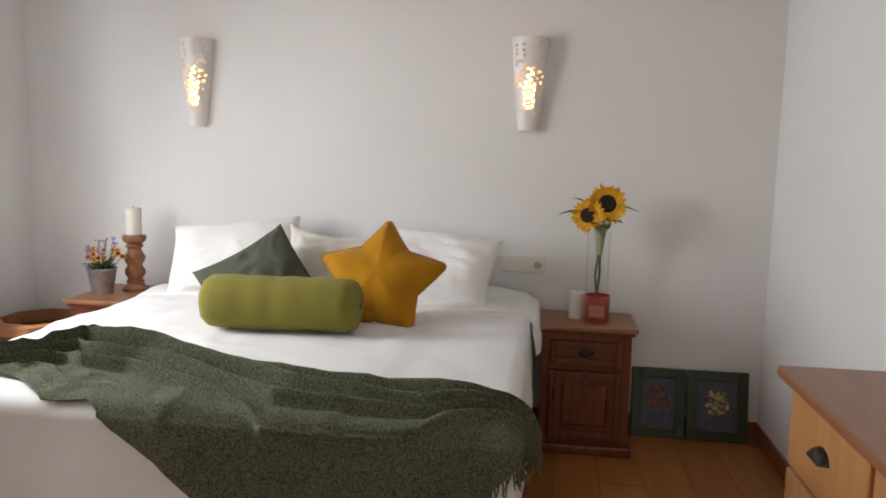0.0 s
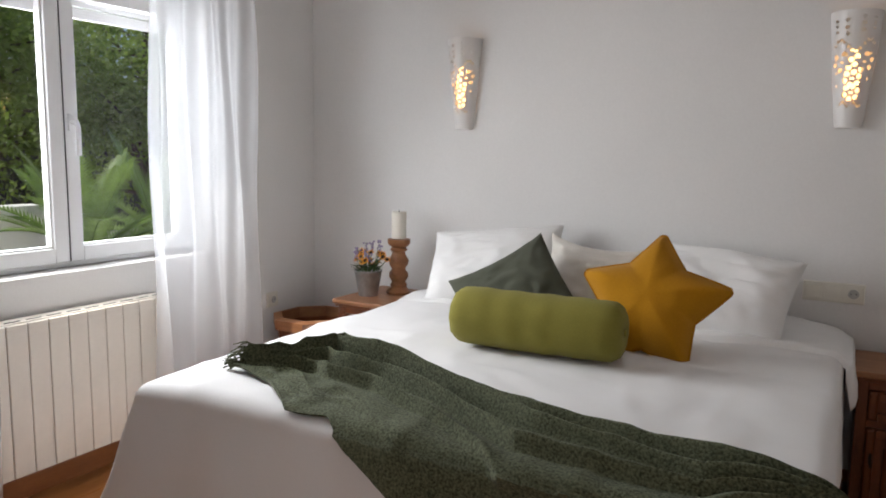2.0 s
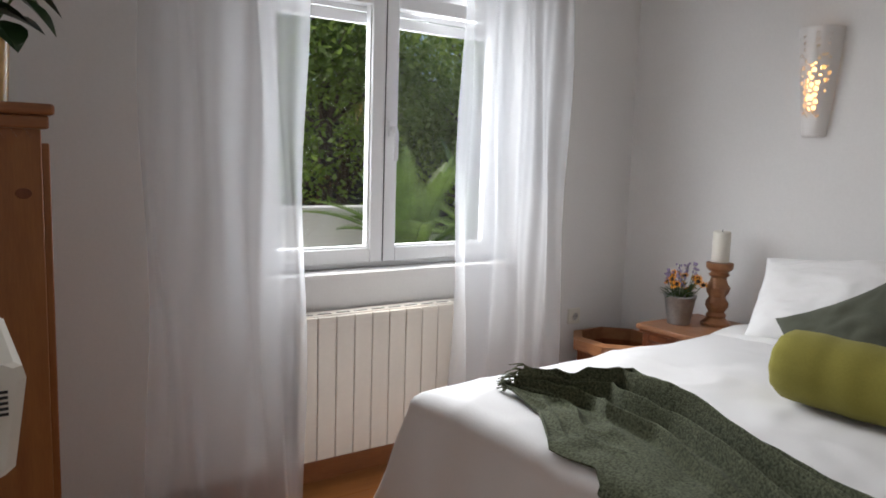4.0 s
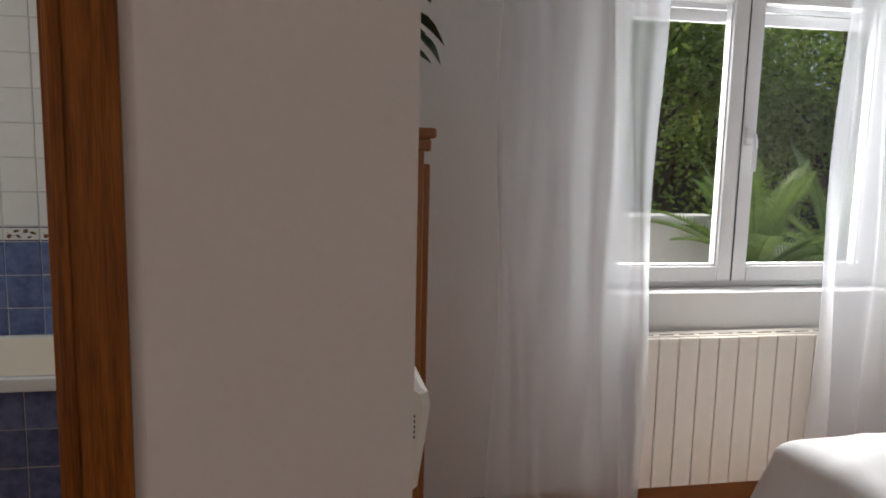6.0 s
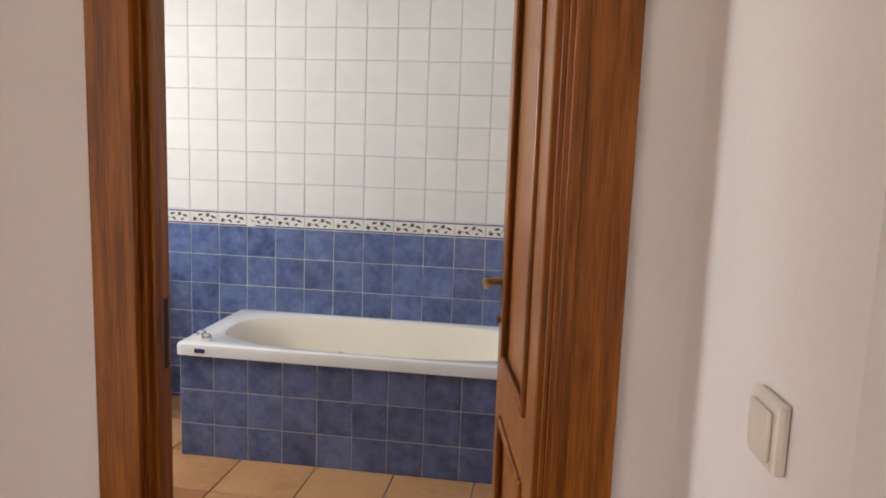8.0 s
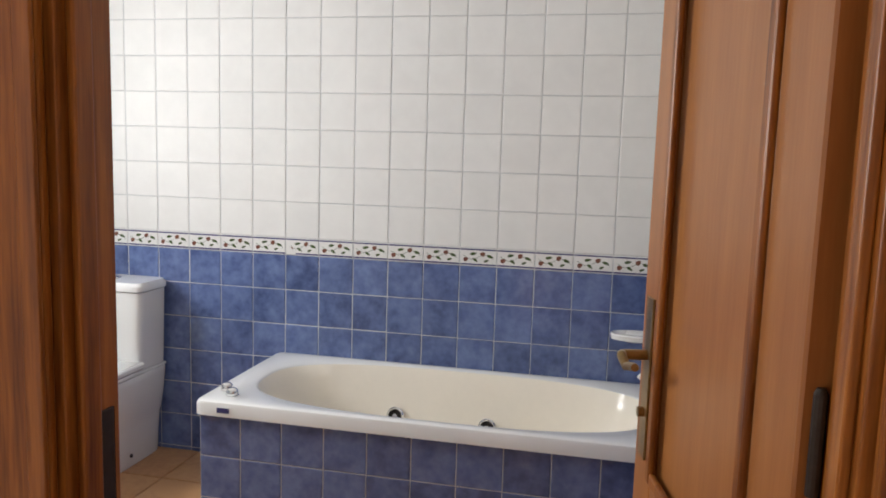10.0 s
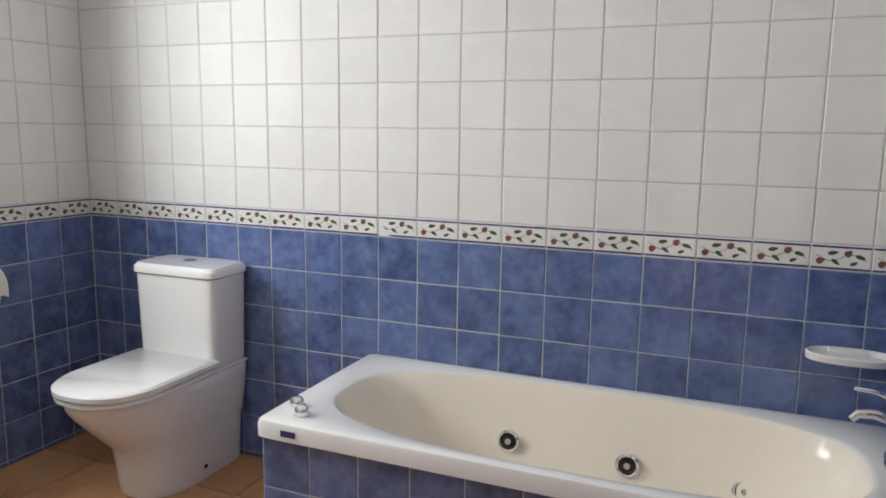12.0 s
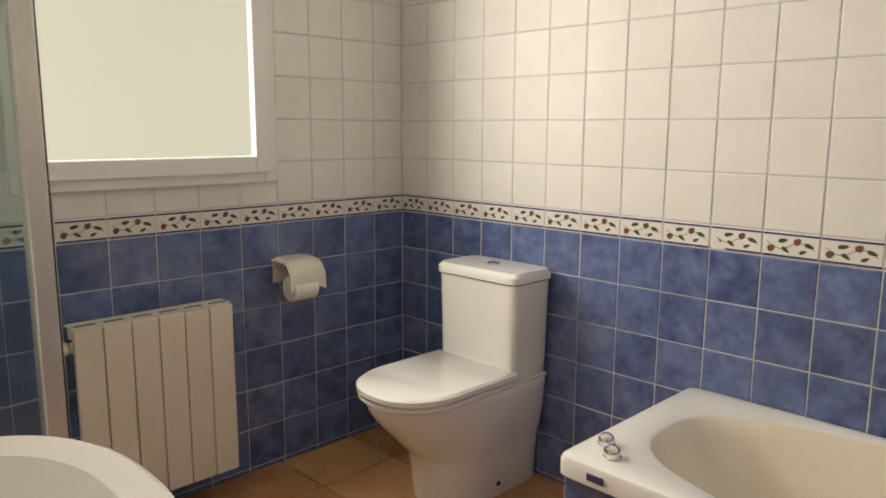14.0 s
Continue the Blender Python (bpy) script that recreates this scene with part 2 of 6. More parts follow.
VX0, VX1, VZ0, VZ1 = -4.66, -3.87, 1.10, 2.05           # bathroom window opening


def wall(name, boxes, label, material=None):
    bm = bmesh.new()
    for b in boxes:
        box(*b, bm=bm)
    return structure(link(name, bm, material or PLASTER), label, "wall")


T = 0.28
P = 0.15                                                # wall tile pitch
wall("wall_north", [(XW - T, YB, 0, XR + T, YB + T, H)], "white plastered bedroom wall behind the bed")
wall("wall_east", [(XR, YS - T, 0, XR + T, YB, H)], "white plastered side wall of the bedroom")
wall("wall_west", [(XW - T, 2.08, 0, XW, WY0, H), (XW - T, WY1, 0, XW, YB, H), (XW - T, WY0, 0, XW, WY1, WZ0), (XW - T, WY0, WZ1, XW, WY1, H)],
     "white plastered window wall of the bedroom")
# the opening in this unseen wall is made up, to let the fill light in
wall("wall_south", [(XD2, YS - T, 0, -2.35, YS, H), (-0.95, YS - T, 0, XR, YS, H), (-2.35, YS - T, 2.1, -0.95, YS, H)], "white plastered back wall of the bedroom")
wall("wall_door", [(XD2, YS, 0, XD, DY0, H), (XD2, DY1, 0, XD, 1.90, H), (XD2, DY0, DH, XD, DY1, H)], "white plastered wall with the bathroom door")
# the pier's faces run slightly askew
_bm = bmesh.new()
_lo = [_bm.verts.new((x, y, 0)) for x, y in ((XD2, 1.866), (-2.505, 1.913), (-2.497, 2.170), (XD2, 2.165))]
_hi = [_bm.verts.new(v.co + Vector((0, 0, H))) for v in _lo]
_bm.faces.new(_lo[::-1])
_bm.faces.new(_hi)
for _i in range(4):
    _bm.faces.new((_lo[_i], _lo[(_i + 1) % 4], _hi[(_i + 1) % 4], _hi[_i]))
structure(link("wall_pier", _bm, PLASTER), "white plastered wall end between door recess and wardrobe niche", "wall")
wall("wall_partition", [(BX - 0.2, BY1 + 0.02, 0, XD2, 2.08, H)], "white plastered partition between bathroom and wardrobe niche")
wall("wall_bath_west", [(BX - 0.22, BY0 - 0.2, 0, BX - 0.0022, BY1 + 0.02, H)], "wall behind the bath tiles", GROUT)
wall("wall_bath_south", [(BX - 0.0022, BY0 - 0.22, 0, VX0, BY0 - 0.0022, H), (VX1, BY0 - 0.22, 0, XD2 + 0.12, BY0 - 0.0022, H),
                         (VX0, BY0 - 0.22, 0, VX1, BY0 - 0.0022, VZ0), (VX0, BY0 - 0.22, VZ1, VX1, BY0 - 0.0022, H)],
     "wall with the bathroom window", GROUT)
wall("wall_bath_north", [(BX - 0.0022, BY1 + 0.0022, 0, XD2, BY1 + 0.02, H)], "tiled end wall of the bathroom", GROUT)
wall("wall_bath_east", [(XD2 - 0.001, BY0 - 0.0022, 0, XD2 + 0.12, YS - T, H)], "bathroom side wall behind the shower", PLASTER)
structure(link("ceiling", box(XW - T, YS - T, H, XR + T, YB + T, H + 0.15), CEIL), "plain white bedroom ceiling", "ceiling")
structure(link("ceiling", box(BX - 0.22, BY0 - 0.22, H - 0.004, XD2, BY1 + 0.3, H + 0.11), CEIL), "plain white bathroom ceiling", "ceiling")
# slab added out of view, blocks direct sun through the bathroom pane
structure(link("sun_block_slab", box(BX - 0.22, BY0 - 1.05, H + 0.115, XD2 + 0.12, BY0 + 0.3, H + 0.22), PLASTER), "unseen white slab added to keep sun off the bathroom window", "roof")
floor = structure(link("floor", box(XW - 0.05, YS - 0.05, -0.12, XR + 0.05, YB + 0.05, -0.012), mat("floor_bed", (0.16, 0.07, 0.03), 0.6)),
                  "glossy honey-brown wooden plank floor of the bedroom", "floor")
bath_floor = structure(link("floor", box(BX - 0.05, BY0 - 0.05, -0.121, XD2 + 0.05, BY1 + 0.05, -0.008), GROUT), "terracotta tiled bathroom floor", "floor")

# skirting boards
for a in [(XW, YB - 0.014, -0.01, XR, YB, 0.085), (XR - 0.014, YS, -0.01, XR, YB - 0.014, 0.085),
          (XW, 2.08, -0.01, XW + 0.014, YB - 0.014, 0.085), 
          (XD, YS, -0.01, XD + 0.014, 0.80, 0.085)]:
    structure(link("baseboard", box(*a, bevel=0.004), SKIRT), "reddish-brown wooden skirting board along the wall", "skirting")


# ---- bathroom ----
def super_ring(cx, cy, a, b, z, n=48, e=3.0):
    out = []
    for i in range(n):
        t = 2 * math.pi * i / n
        c, s = math.cos(t), math.sin(t)
        out.append(Vector((cx + a * math.copysign(abs(c) ** (2 / e), c), cy + b * math.copysign(abs(s) ** (2 / e), s), z)))
    return out


def loft(rings, cap_start=False, cap_end=False, bm=None):
    bm = bm or bmesh.new()
    vs = [[bm.verts.new(p) for p in r] for r in rings]
    for a, b in zip(vs, vs[1:]):
        n = len(a)
        for i in range(n):
            bm.faces.new((a[i], a[(i + 1) % n], b[(i + 1) % n], b[i]))
    if cap_start:
        bm.faces.new(vs[0][::-1])
    if cap_end:
        bm.faces.new(vs[-1])
    bmesh.ops.recalc_face_normals(bm, faces=bm.faces)
    return bm


def bathtub():
    x0, x1, y0, y1, top = BX + 0.003, -4.620, 0.122, BY1 - 0.015, 0.497
    tub = empty("bathtub", (x0 + x1) / 2, (y0 + y1) / 2, 0, label="white built-in whirlpool bath with ivory basin and chrome jets", category="bathtub")
    ox, oy = tub.location.x, tub.location.y
    cx, cy, a, b = 0.0, 0.0, (x1 - x0) / 2, (y1 - y0) / 2
    rect = lambda k, z: super_ring(cx, cy, a - k, b - k, z, 96, 40.0)
    rings = [rect(0.014, top - 0.052), rect(0.0, top - 0.050), rect(0.0, top - 0.012), rect(0.004, top - 0.003), rect(0.012, top),
             super_ring(0.0, 0.008, 0.302, 0.718, top, 96, 2.8), super_ring(0.0, 0.008, 0.292, 0.708, top - 0.006, 96, 2.8),
             super_ring(0.0, 0.012, 0.277, 0.678, top - 0.06, 96, 2.8), super_ring(0.0, 0.03, 0.247, 0.605, top - 0.22, 96, 3.0),
             super_ring(0.0, 0.06, 0.18, 0.50, top - 0.36, 96, 2.8), super_ring(0.0, 0.06, 0.12, 0.40, top - 0.385, 96, 2.6)]
    bm = loft(rings, cap_end=True)
    for f in bm.faces:
        if f.calc_center_median().z < top - 0.004 and abs(f.calc_center_median().x) < 0.304 and abs(f.calc_center_median().y) < 0.735:
            f.material_index = 1
    part("shell", bm, [CERAMIC, ACRYLIC], tub, "white rim with an ivory basin", True)
    part("core", box(-a + 0.006, -b + 0.030, 0.001, a - 0.040, b - 0.004, 0.09), GROUT, tub)
    bm = box(a - 0.032, -b + 0.012, 0, a - 0.0225, b - 0.004, top - 0.053)
    box(-a + 0.006, -b + 0.0145, 0, a - 0.032, -b + 0.026, top - 0.053, bm=bm)
    panel = part("apron", bm, GROUT, tub, "grouted apron")
    t = shared_tile(0.1472, 0.1472)
    short = shared_tile(0.1472, 0.1425)
    for i in range(11):
        yy = -b + 0.012 + P * (i + 0.5)
        if yy + P / 2 > b:
            continue
        for j in range(3):
            ob = new("blue_tile", t if j < 2 else short)
            ob.parent = panel
            z = top - 0.053 - 0.0745 - P * j if j < 2 else 0.0717
            ob.matrix_local = pose(a - 0.0205, yy, z, 0, 0, 90)
    for i in range(4):
        for j in range(3):
            ob = new("blue_tile", t if j < 2 else short)
            ob.parent = panel
            ob.matrix_local = pose(a - 0.022 - P * (i + 0.5), -b + 0.012, top - 0.053 - 0.0745 - P * j if j < 2 else 0.0717, 0, 0, 0)
    # two air knobs, a badge, jets, spout
    for kx, ky in ((0.212, -0.752), (0.262, -0.704)):
        part("air_knob", lathe([(0.021, 0), (0.022, 0.004), (0.0195, 0.006), (0.0205, 0.012), (0.0185, 0.021), (0.012, 0.027), (0.003, 0.029)], 24, (kx, ky, top + 0.0005)), CHROME, tub, "domed chrome knob", True)
    part("badge", box(a + 0.0005, -b + 0.088, top - 0.036, a + 0.003, -b + 0.134, top - 0.018, 0.001, 1), LINE_B, tub, "dark blue maker's badge")
    for jy, jx, jz in ((-0.255, -0.252, 0.30), (0.12, -0.252, 0.29), (0.45, -0.242, 0.28), (-0.20, 0.240, 0.28), (0.35, 0.240, 0.28)):
        s = -1 if jx > 0 else 1
        bm = lathe([(0.036, 0.0), (0.036, 0.006), (0.030, 0.012), (0.024, 0.009), (0.020, 0.004), (0.012, 0.004), (0.010, 0.014), (0.003, 0.015)], 28)
        jet = part("jet", bm, CHROME, tub, "round chrome whirlpool jet", True)
        jet.matrix_local = pose(jx + s * 0.012, jy, jz, 0, s * 78, 0)
        part("nozzle", lathe([(0.011, 0.0052), (0.020, 0.0056), (0.0265, 0.0112)], 24, cap=False), IRON, jet, "dark nozzle seat")
    return tub


def shared_tile(w, h):
    bm = box(-w / 2, 0, -h / 2, w / 2, 0.011, h / 2)
    front = [f for f in bm.faces if f.normal.y < -0.9]
    bmesh.ops.inset_region(bm, faces=front, thickness=0.004, depth=0.0)
    for v in bm.verts:
        if v.co.y < 1e-5 and (abs(v.co.x) > w / 2 - 0.001 or abs(v.co.z) > h / 2 - 0.001):
            v.co.y = 0.0022
    me = bpy.data.meshes.new("blue_tile")
    bm.to_mesh(me)
    bm.free()
    me.materials.append(BLUE)
    return me


bathtub()


def bath_tap():
    """Wall-mounted mixer: bar body on two wall unions, spout, lever on top, hose with hand shower."""
    tap = empty("bath_mixer_tap", -5.06, BY1, 0.60, label="chrome wall-mounted bath mixer with hose and hand shower", category="tap")
    for x in (-0.065, 0.065):
        part("wall_union", tube([(x, -0.001, 0), (x, -0.045, 0)], 0.017, 16), CHROME, tap, "", True)
        p = part("rosette", lathe([(0.030, 0), (0.029, 0.006), (0.018, 0.012)], 24), CHROME, tap, "", True)
        p.matrix_local = pose(x, -0.001, 0, 90, 0, 0)
    body = lathe([(0.010, -0.092), (0.022, -0.088), (0.024, -0.03), (0.027, 0.0), (0.024, 0.03), (0.022, 0.088), (0.010, 0.092)], 24)
    part("body", body, CHROME, tap, "", True).matrix_local = pose(0, -0.052, 0, 0, 90, 0)
    part("spout", tube([(0, -0.06, -0.006), (0, -0.10, 0.004), (0, -0.135, 0.0), (0, -0.150, -0.016)], 0.0135, 14, taper=0.8), CHROME, tap, "", True)
    part("lever", tube([(0, -0.052, 0.026), (0, -0.062, 0.048), (0, -0.10, 0.060), (0, -0.150, 0.064)], 0.009, 12, taper=0.6), CHROME, tap, "flat chrome lever", True)
    part("hose", tube([(0.02, -0.056, -0.024), (0.022, -0.060, -0.07), (0.030, -0.070, -0.088), (0.075, -0.075, -0.092), (0.15, -0.070, -0.092), (0.22, -0.06, -0.090)], 0.0075, 10), CHROME, tap, "ribbed chrome hose", True)
    hand = part("hand_shower", lathe([(0.010, 0.0), (0.011, 0.10), (0.016, 0.13), (0.030, 0.15), (0.033, 0.165), (0.028, 0.172)], 22), CHROME, tap, "chrome hand shower", True)
    hand.matrix_local = pose(0.23, -0.058, -0.084, 0, 84, 0)
    return tap


bath_tap()


def soap_dish():
    d = empty("soap_dish", BX + 0.002, 1.615, 0.690, label="white ceramic soap dish fixed to the blue tiles", category="soap dish")
    part("dish", loft([super_ring(0.055, 0, 0.02, 0.05, -0.022, 40, 2.4), super_ring(0.055, 0, 0.055, 0.11, -0.008, 40, 2.4),
                       super_ring(0.058, 0, 0.060, 0.112, 0.010, 40, 2.4), super_ring(0.058, 0, 0.056, 0.107, 0.014, 40, 2.4),
                       super_ring(0.058, 0, 0.045, 0.09, 0.0, 40, 2.4)], True, True), CERAMIC, d, "", True)
    part("bracket", box(0, -0.05, -0.02, 0.02, 0.05, 0.012, 0.005), CERAMIC, d)
    return d


soap_dish()


def toilet():
    w = empty("toilet", BX + 0.004, -0.585, 0.0, label="white close-coupled ceramic toilet with its lid down", category="toilet")
    # base and bowl in one skirted body, length along +x
    def ring(x0, x1, hw, z, e):
        xc, out = x0 + 0.22, []
        for i in range(64):
            t = 2 * math.pi * i / 64
            c, sn = math.cos(t), math.sin(t)
            k, a = (e, x1 - xc) if c > 0 else (9.0, xc - x0)
            out.append(Vector((xc + a * math.copysign(abs(c) ** (2 / k), c), hw * math.copysign(abs(sn) ** (2 / k), sn), z)))
        return out

    body = loft([ring(0.0, 0.440, 0.138, 0.0, 2.6), ring(0.0, 0.444, 0.141, 0.012, 2.6), ring(0.0, 0.452, 0.146, 0.10, 2.6), ring(0.0, 0.466, 0.152, 0.165, 2.5),
                 ring(0.0, 0.476, 0.154, 0.185, 2.5), ring(0.0, 0.520, 0.166, 0.225, 2.4), ring(0.0, 0.575, 0.176, 0.285, 2.3), ring(0.0, 0.622, 0.182, 0.335, 2.3),
                 ring(0.0, 0.650, 0.186, 0.375, 2.3), ring(0.0, 0.655, 0.187, 0.395, 2.3), ring(0.006, 0.650, 0.183, 0.402, 2.3)], True, True)
    part("bowl", body, CERAMIC, w, "", True)

    def lid(x0, x1, hw, z0, z1, r):
        pts = []
        for i in range(60):
            t = i / 59 * math.pi - math.pi / 2
            c, s = math.cos(t), math.sin(t)
            pts.append((x1 - 0.21 + 0.21 * c ** 0.9 if c > 1e-6 else x1 - 0.21, hw * math.copysign(abs(s) ** 0.85, s)))
        pts = [(x0, -hw)] + pts + [(x0, hw)]
        cx = (x0 + x1) / 2
        mk = lambda k, z: [Vector((cx + (p[0] - cx) * (1 - k / 0.2), p[1] * (1 - k / hw), z)) for p in pts]
        return loft([mk(r, z0), mk(0, z0 + r), mk(0, z1 - r), mk(r * 1.2, z1)], True, True)

    part("shoulder", box(0.012, -0.178, 0.398, 0.205, 0.178, 0.412, 0.006, 3), CERAMIC, w)
    part("seat", lid(0.19, 0.665, 0.186, 0.404, 0.420, 0.004), CERAMIC, w, "", True)
    part("lid", lid(0.185, 0.670, 0.189, 0.4215, 0.452, 0.008), CERAMIC, w, "closed white lid", True)
    cis = loft([super_ring(0.105, 0, 0.098, 0.172, 0.4125, 56, 9), super_ring(0.105, 0, 0.100, 0.174, 0.45, 56, 9), super_ring(0.106, 0, 0.102, 0.182, 0.745, 56, 9)], True, True)
    part("cistern", cis, CERAMIC, w, "", True)
    part("cistern_lid", loft([super_ring(0.107, 0, 0.100, 0.180, 0.747, 56, 9), super_ring(0.108, 0, 0.108, 0.189, 0.751, 56, 9), super_ring(0.108, 0, 0.108, 0.189, 0.772, 56, 9),
                              super_ring(0.108, 0, 0.098, 0.180, 0.786, 56, 8)], True, True), CERAMIC, w, "", True)
    part("flush_button", lathe([(0.024, 0), (0.024, 0.005), (0.018, 0.007)], 24, (0.108, 0, 0.7862)), CHROME, w, "round chrome flush button", True)
    part("fixing_cap", lathe([(0.008, 0), (0.008, 0.004), (0.004, 0.005)], 12), IRON, w, "dark fixing screw").matrix_local = pose(0.235, 0.1485, 0.055, -90, 0, 0)
    return w


toilet()


def radiator(name, x, y, z, rz, sections, width, height, label, material):
    """Aluminium column radiator: flat-fronted sections side by side, open grille above."""
    r = empty(name, x, y, z, rz, label, "radiator")
    step = width / sections
    bm = box(0.0015, -0.006, 0.0, step - 0.0015, 0.012, height, 0.004, 2)
    box(step / 2 - 0.012, 0.012, 0.03, step / 2 + 0.012, 0.075, height - 0.02, bm=bm)
    box(0.004, 0.02, height - 0.035, step - 0.004, 0.026, height - 0.004, bm=bm)
    box(0.004, 0.05, height - 0.035, step - 0.004, 0.056, height - 0.004, bm=bm)
    me = None
    for i in range(sections):
        if me is None:
            s = part("section", bm, material, r)
            me = s.data
        else:
            s = new("section", me)
            s.parent = r
        s.matrix_local = pose(i * step, 0, 0)
    part("top_grille", box(0, 0.008, height + 0.0005, width, 0.078, height + 0.006, 0.002), material, r)
    bm = bmesh.new()
    for i in range(sections):
        box(i * step + 0.012, 0.018, height + 0.0065, (i + 1) * step - 0.012, 0.028, height + 0.008, bm=bm)
    part("grille_slots", bm, IRON, r, "dark slots of the top grille")
    for zz in (0.05, height - 0.06):
        b = lathe([(0.017, 0), (0.017, width)], 16)
        p = part("collector", b, material, r)
        p.matrix_local = pose(0, 0.045, zz, 0, 90, 0)
    v = part("valve", lathe([(0.012, 0), (0.020, 0.005), (0.020, 0.03), (0.010, 0.034)], 18), PLASTIC, r, "white end valve", True)
    v.matrix_local = pose(-0.002, 0.045, height - 0.06, 0, -90, 0)
    part("pipe", tube([(-0.02, 0.045, 0.05), (-0.028, 0.045, 0.03), (-0.028, 0.045, -z)], 0.008, 10), material, r, "thin painted pipe to the floor", True)
    part("bracket", box(width * 0.2, 0.07, height - 0.12, width * 0.2 + 0.03, 0.094, height - 0.06), material, r)
    part("bracket", box(width * 0.8, 0.07, height - 0.12, width * 0.8 + 0.03, 0.094, height - 0.06), material, r)
    return r


radiator("radiator", -3.945, BY0 + 0.094, 0.09, 180, 6, 0.505, 0.585, "cream enamelled aluminium radiator on the tiled bathroom wall", ENAMEL)


def paper_holder():
    h = empty("toilet_paper_holder", -4.735, BY0 + 0.001, 0.735, 180, "white covered toilet paper holder with a started roll", "paper holder")
    def hood(u, v):
        # from the wall over the top and down in front
        t = u * 1.02
        y = -0.128 * math.sin(min(1.0, t) * math.pi / 2) ** 0.8 if t < 0.75 else -0.1245 - 0.004 * math.sin((t - 0.75) * 9)
        z = 0.060 if t < 0.3 else 0.060 - 0.105 * ((t - 0.3) / 0.72) ** 2.2
        x = (v - 0.5) * 0.150
        return Vector((x, y, z - 0.012 * abs(2 * v - 1) ** 6))
    part("cover", sheet(hood, 24, 20, 0.005), PLASTIC, h, "rounded white plastic cover", True)
    bm = sheet(lambda u, v: Vector((0.074, -0.118 * u, -0.02 + (0.066 - 0.070 * u ** 3 + 0.012) * v)), 10, 4, 0.006)
    part("cheek", bm, PLASTIC, h, "closed side of the cover")
    part("wall_plate", box(-0.070, -0.004, -0.035, 0.070, 0.0, 0.055, 0.002), PLASTIC, h)
    bm = lathe([(0.010, -0.05), (0.043, -0.05), (0.045, -0.048), (0.045, 0.048), (0.043, 0.05), (0.010, 0.05)], 32)
    roll = part("paper_roll", bm, mat("tissue_paper", (0.82, 0.81, 0.79), 0.95, 0.03, 30, 200, 0.3), h, "white paper roll", True)
    roll.matrix_local = pose(-0.008, -0.088, -0.046, 0, 90, 0)
    part("arm", box(0.056, -0.10, -0.045, 0.066, -0.06, 0.01, 0.003), IRON, h, "dark side arm")
    return h


paper_holder()


def window_bath():
    w = structure(empty("window_2", 0, BY0, 0), "white-framed bathroom window with frosted glass", "window")
    fx0, fx1, fz0, fz1 = VX0 - 0.03, VX1 + 0.03, VZ0 - 0.03, VZ1 + 0.03

    def framing(name, x0, x1, z0, z1, wd, y0, y1, mat_, label):
        bm = bmesh.new()
        box(x0, y0, z0, x0 + wd, y1, z1, 0.004, 2, bm)
        box(x1 - wd, y0, z0, x1, y1, z1, 0.004, 2, bm)
        box(x0 + wd, y0, z0, x1 - wd, y1, z0 + wd, 0.004, 2, bm)
        box(x0 + wd, y0, z1 - wd, x1 - wd, y1, z1, 0.004, 2, bm)
        return part(name, bm, mat_, w, label)

    framing("window_frame", fx0, fx1, fz0, fz1, 0.05, -0.05, 0.018, PVC, "")
    framing("casement", fx0 + 0.034, fx1 - 0.034, fz0 + 0.034, fz1 - 0.034, 0.058, -0.03, 0.034, PVC, "")
    fro = bpy.data.materials.new("frosted_glass")
    fro.use_nodes = True
    n, l = fro.node_tree.nodes, fro.node_tree.links
    n.remove(n["Principled BSDF"])
    tr, gl, ad = n.new("ShaderNodeBsdfTranslucent"), n.new("ShaderNodeBsdfGlossy"), n.new("ShaderNodeMixShader")
    nz, tc = n.new("ShaderNodeTexNoise"), n.new("ShaderNodeTexCoord")
    nz.inputs["Scale"].default_value = 140
    bp = n.new("ShaderNodeBump")
    bp.inputs["Strength"].default_value = 0.3
    l.new(tc.outputs["Object"], nz.inputs["Vector"])
    l.new(nz.outputs["Fac"], bp.inputs["Height"])
    l.new(bp.outputs[0], gl.inputs["Normal"])
    gl.inputs["Roughness"].default_value = 0.35
    tr.inputs[0].default_value = (0.15, 0.155, 0.145, 1)
    ad.inputs[0].default_value = 0.08
    l.new(tr.outputs[0], ad.inputs[1])
    l.new(gl.outputs[0], ad.inputs[2])
    l.new(ad.outputs[0], n["Material Output"].inputs[0])
    pane = part("pane", box(fx0 + 0.088, -0.004, fz0 + 0.088, fx1 - 0.088, 0.004, fz1 - 0.088), fro, w, "frosted pane")
    pane.visible_shadow = False
    part("hinge", lathe([(0.007, 0), (0.007, 0.07)], 12, (fx0 + 0.03, 0.026, fz0 + 0.05)), PVC, w)
    return w


window_bath()


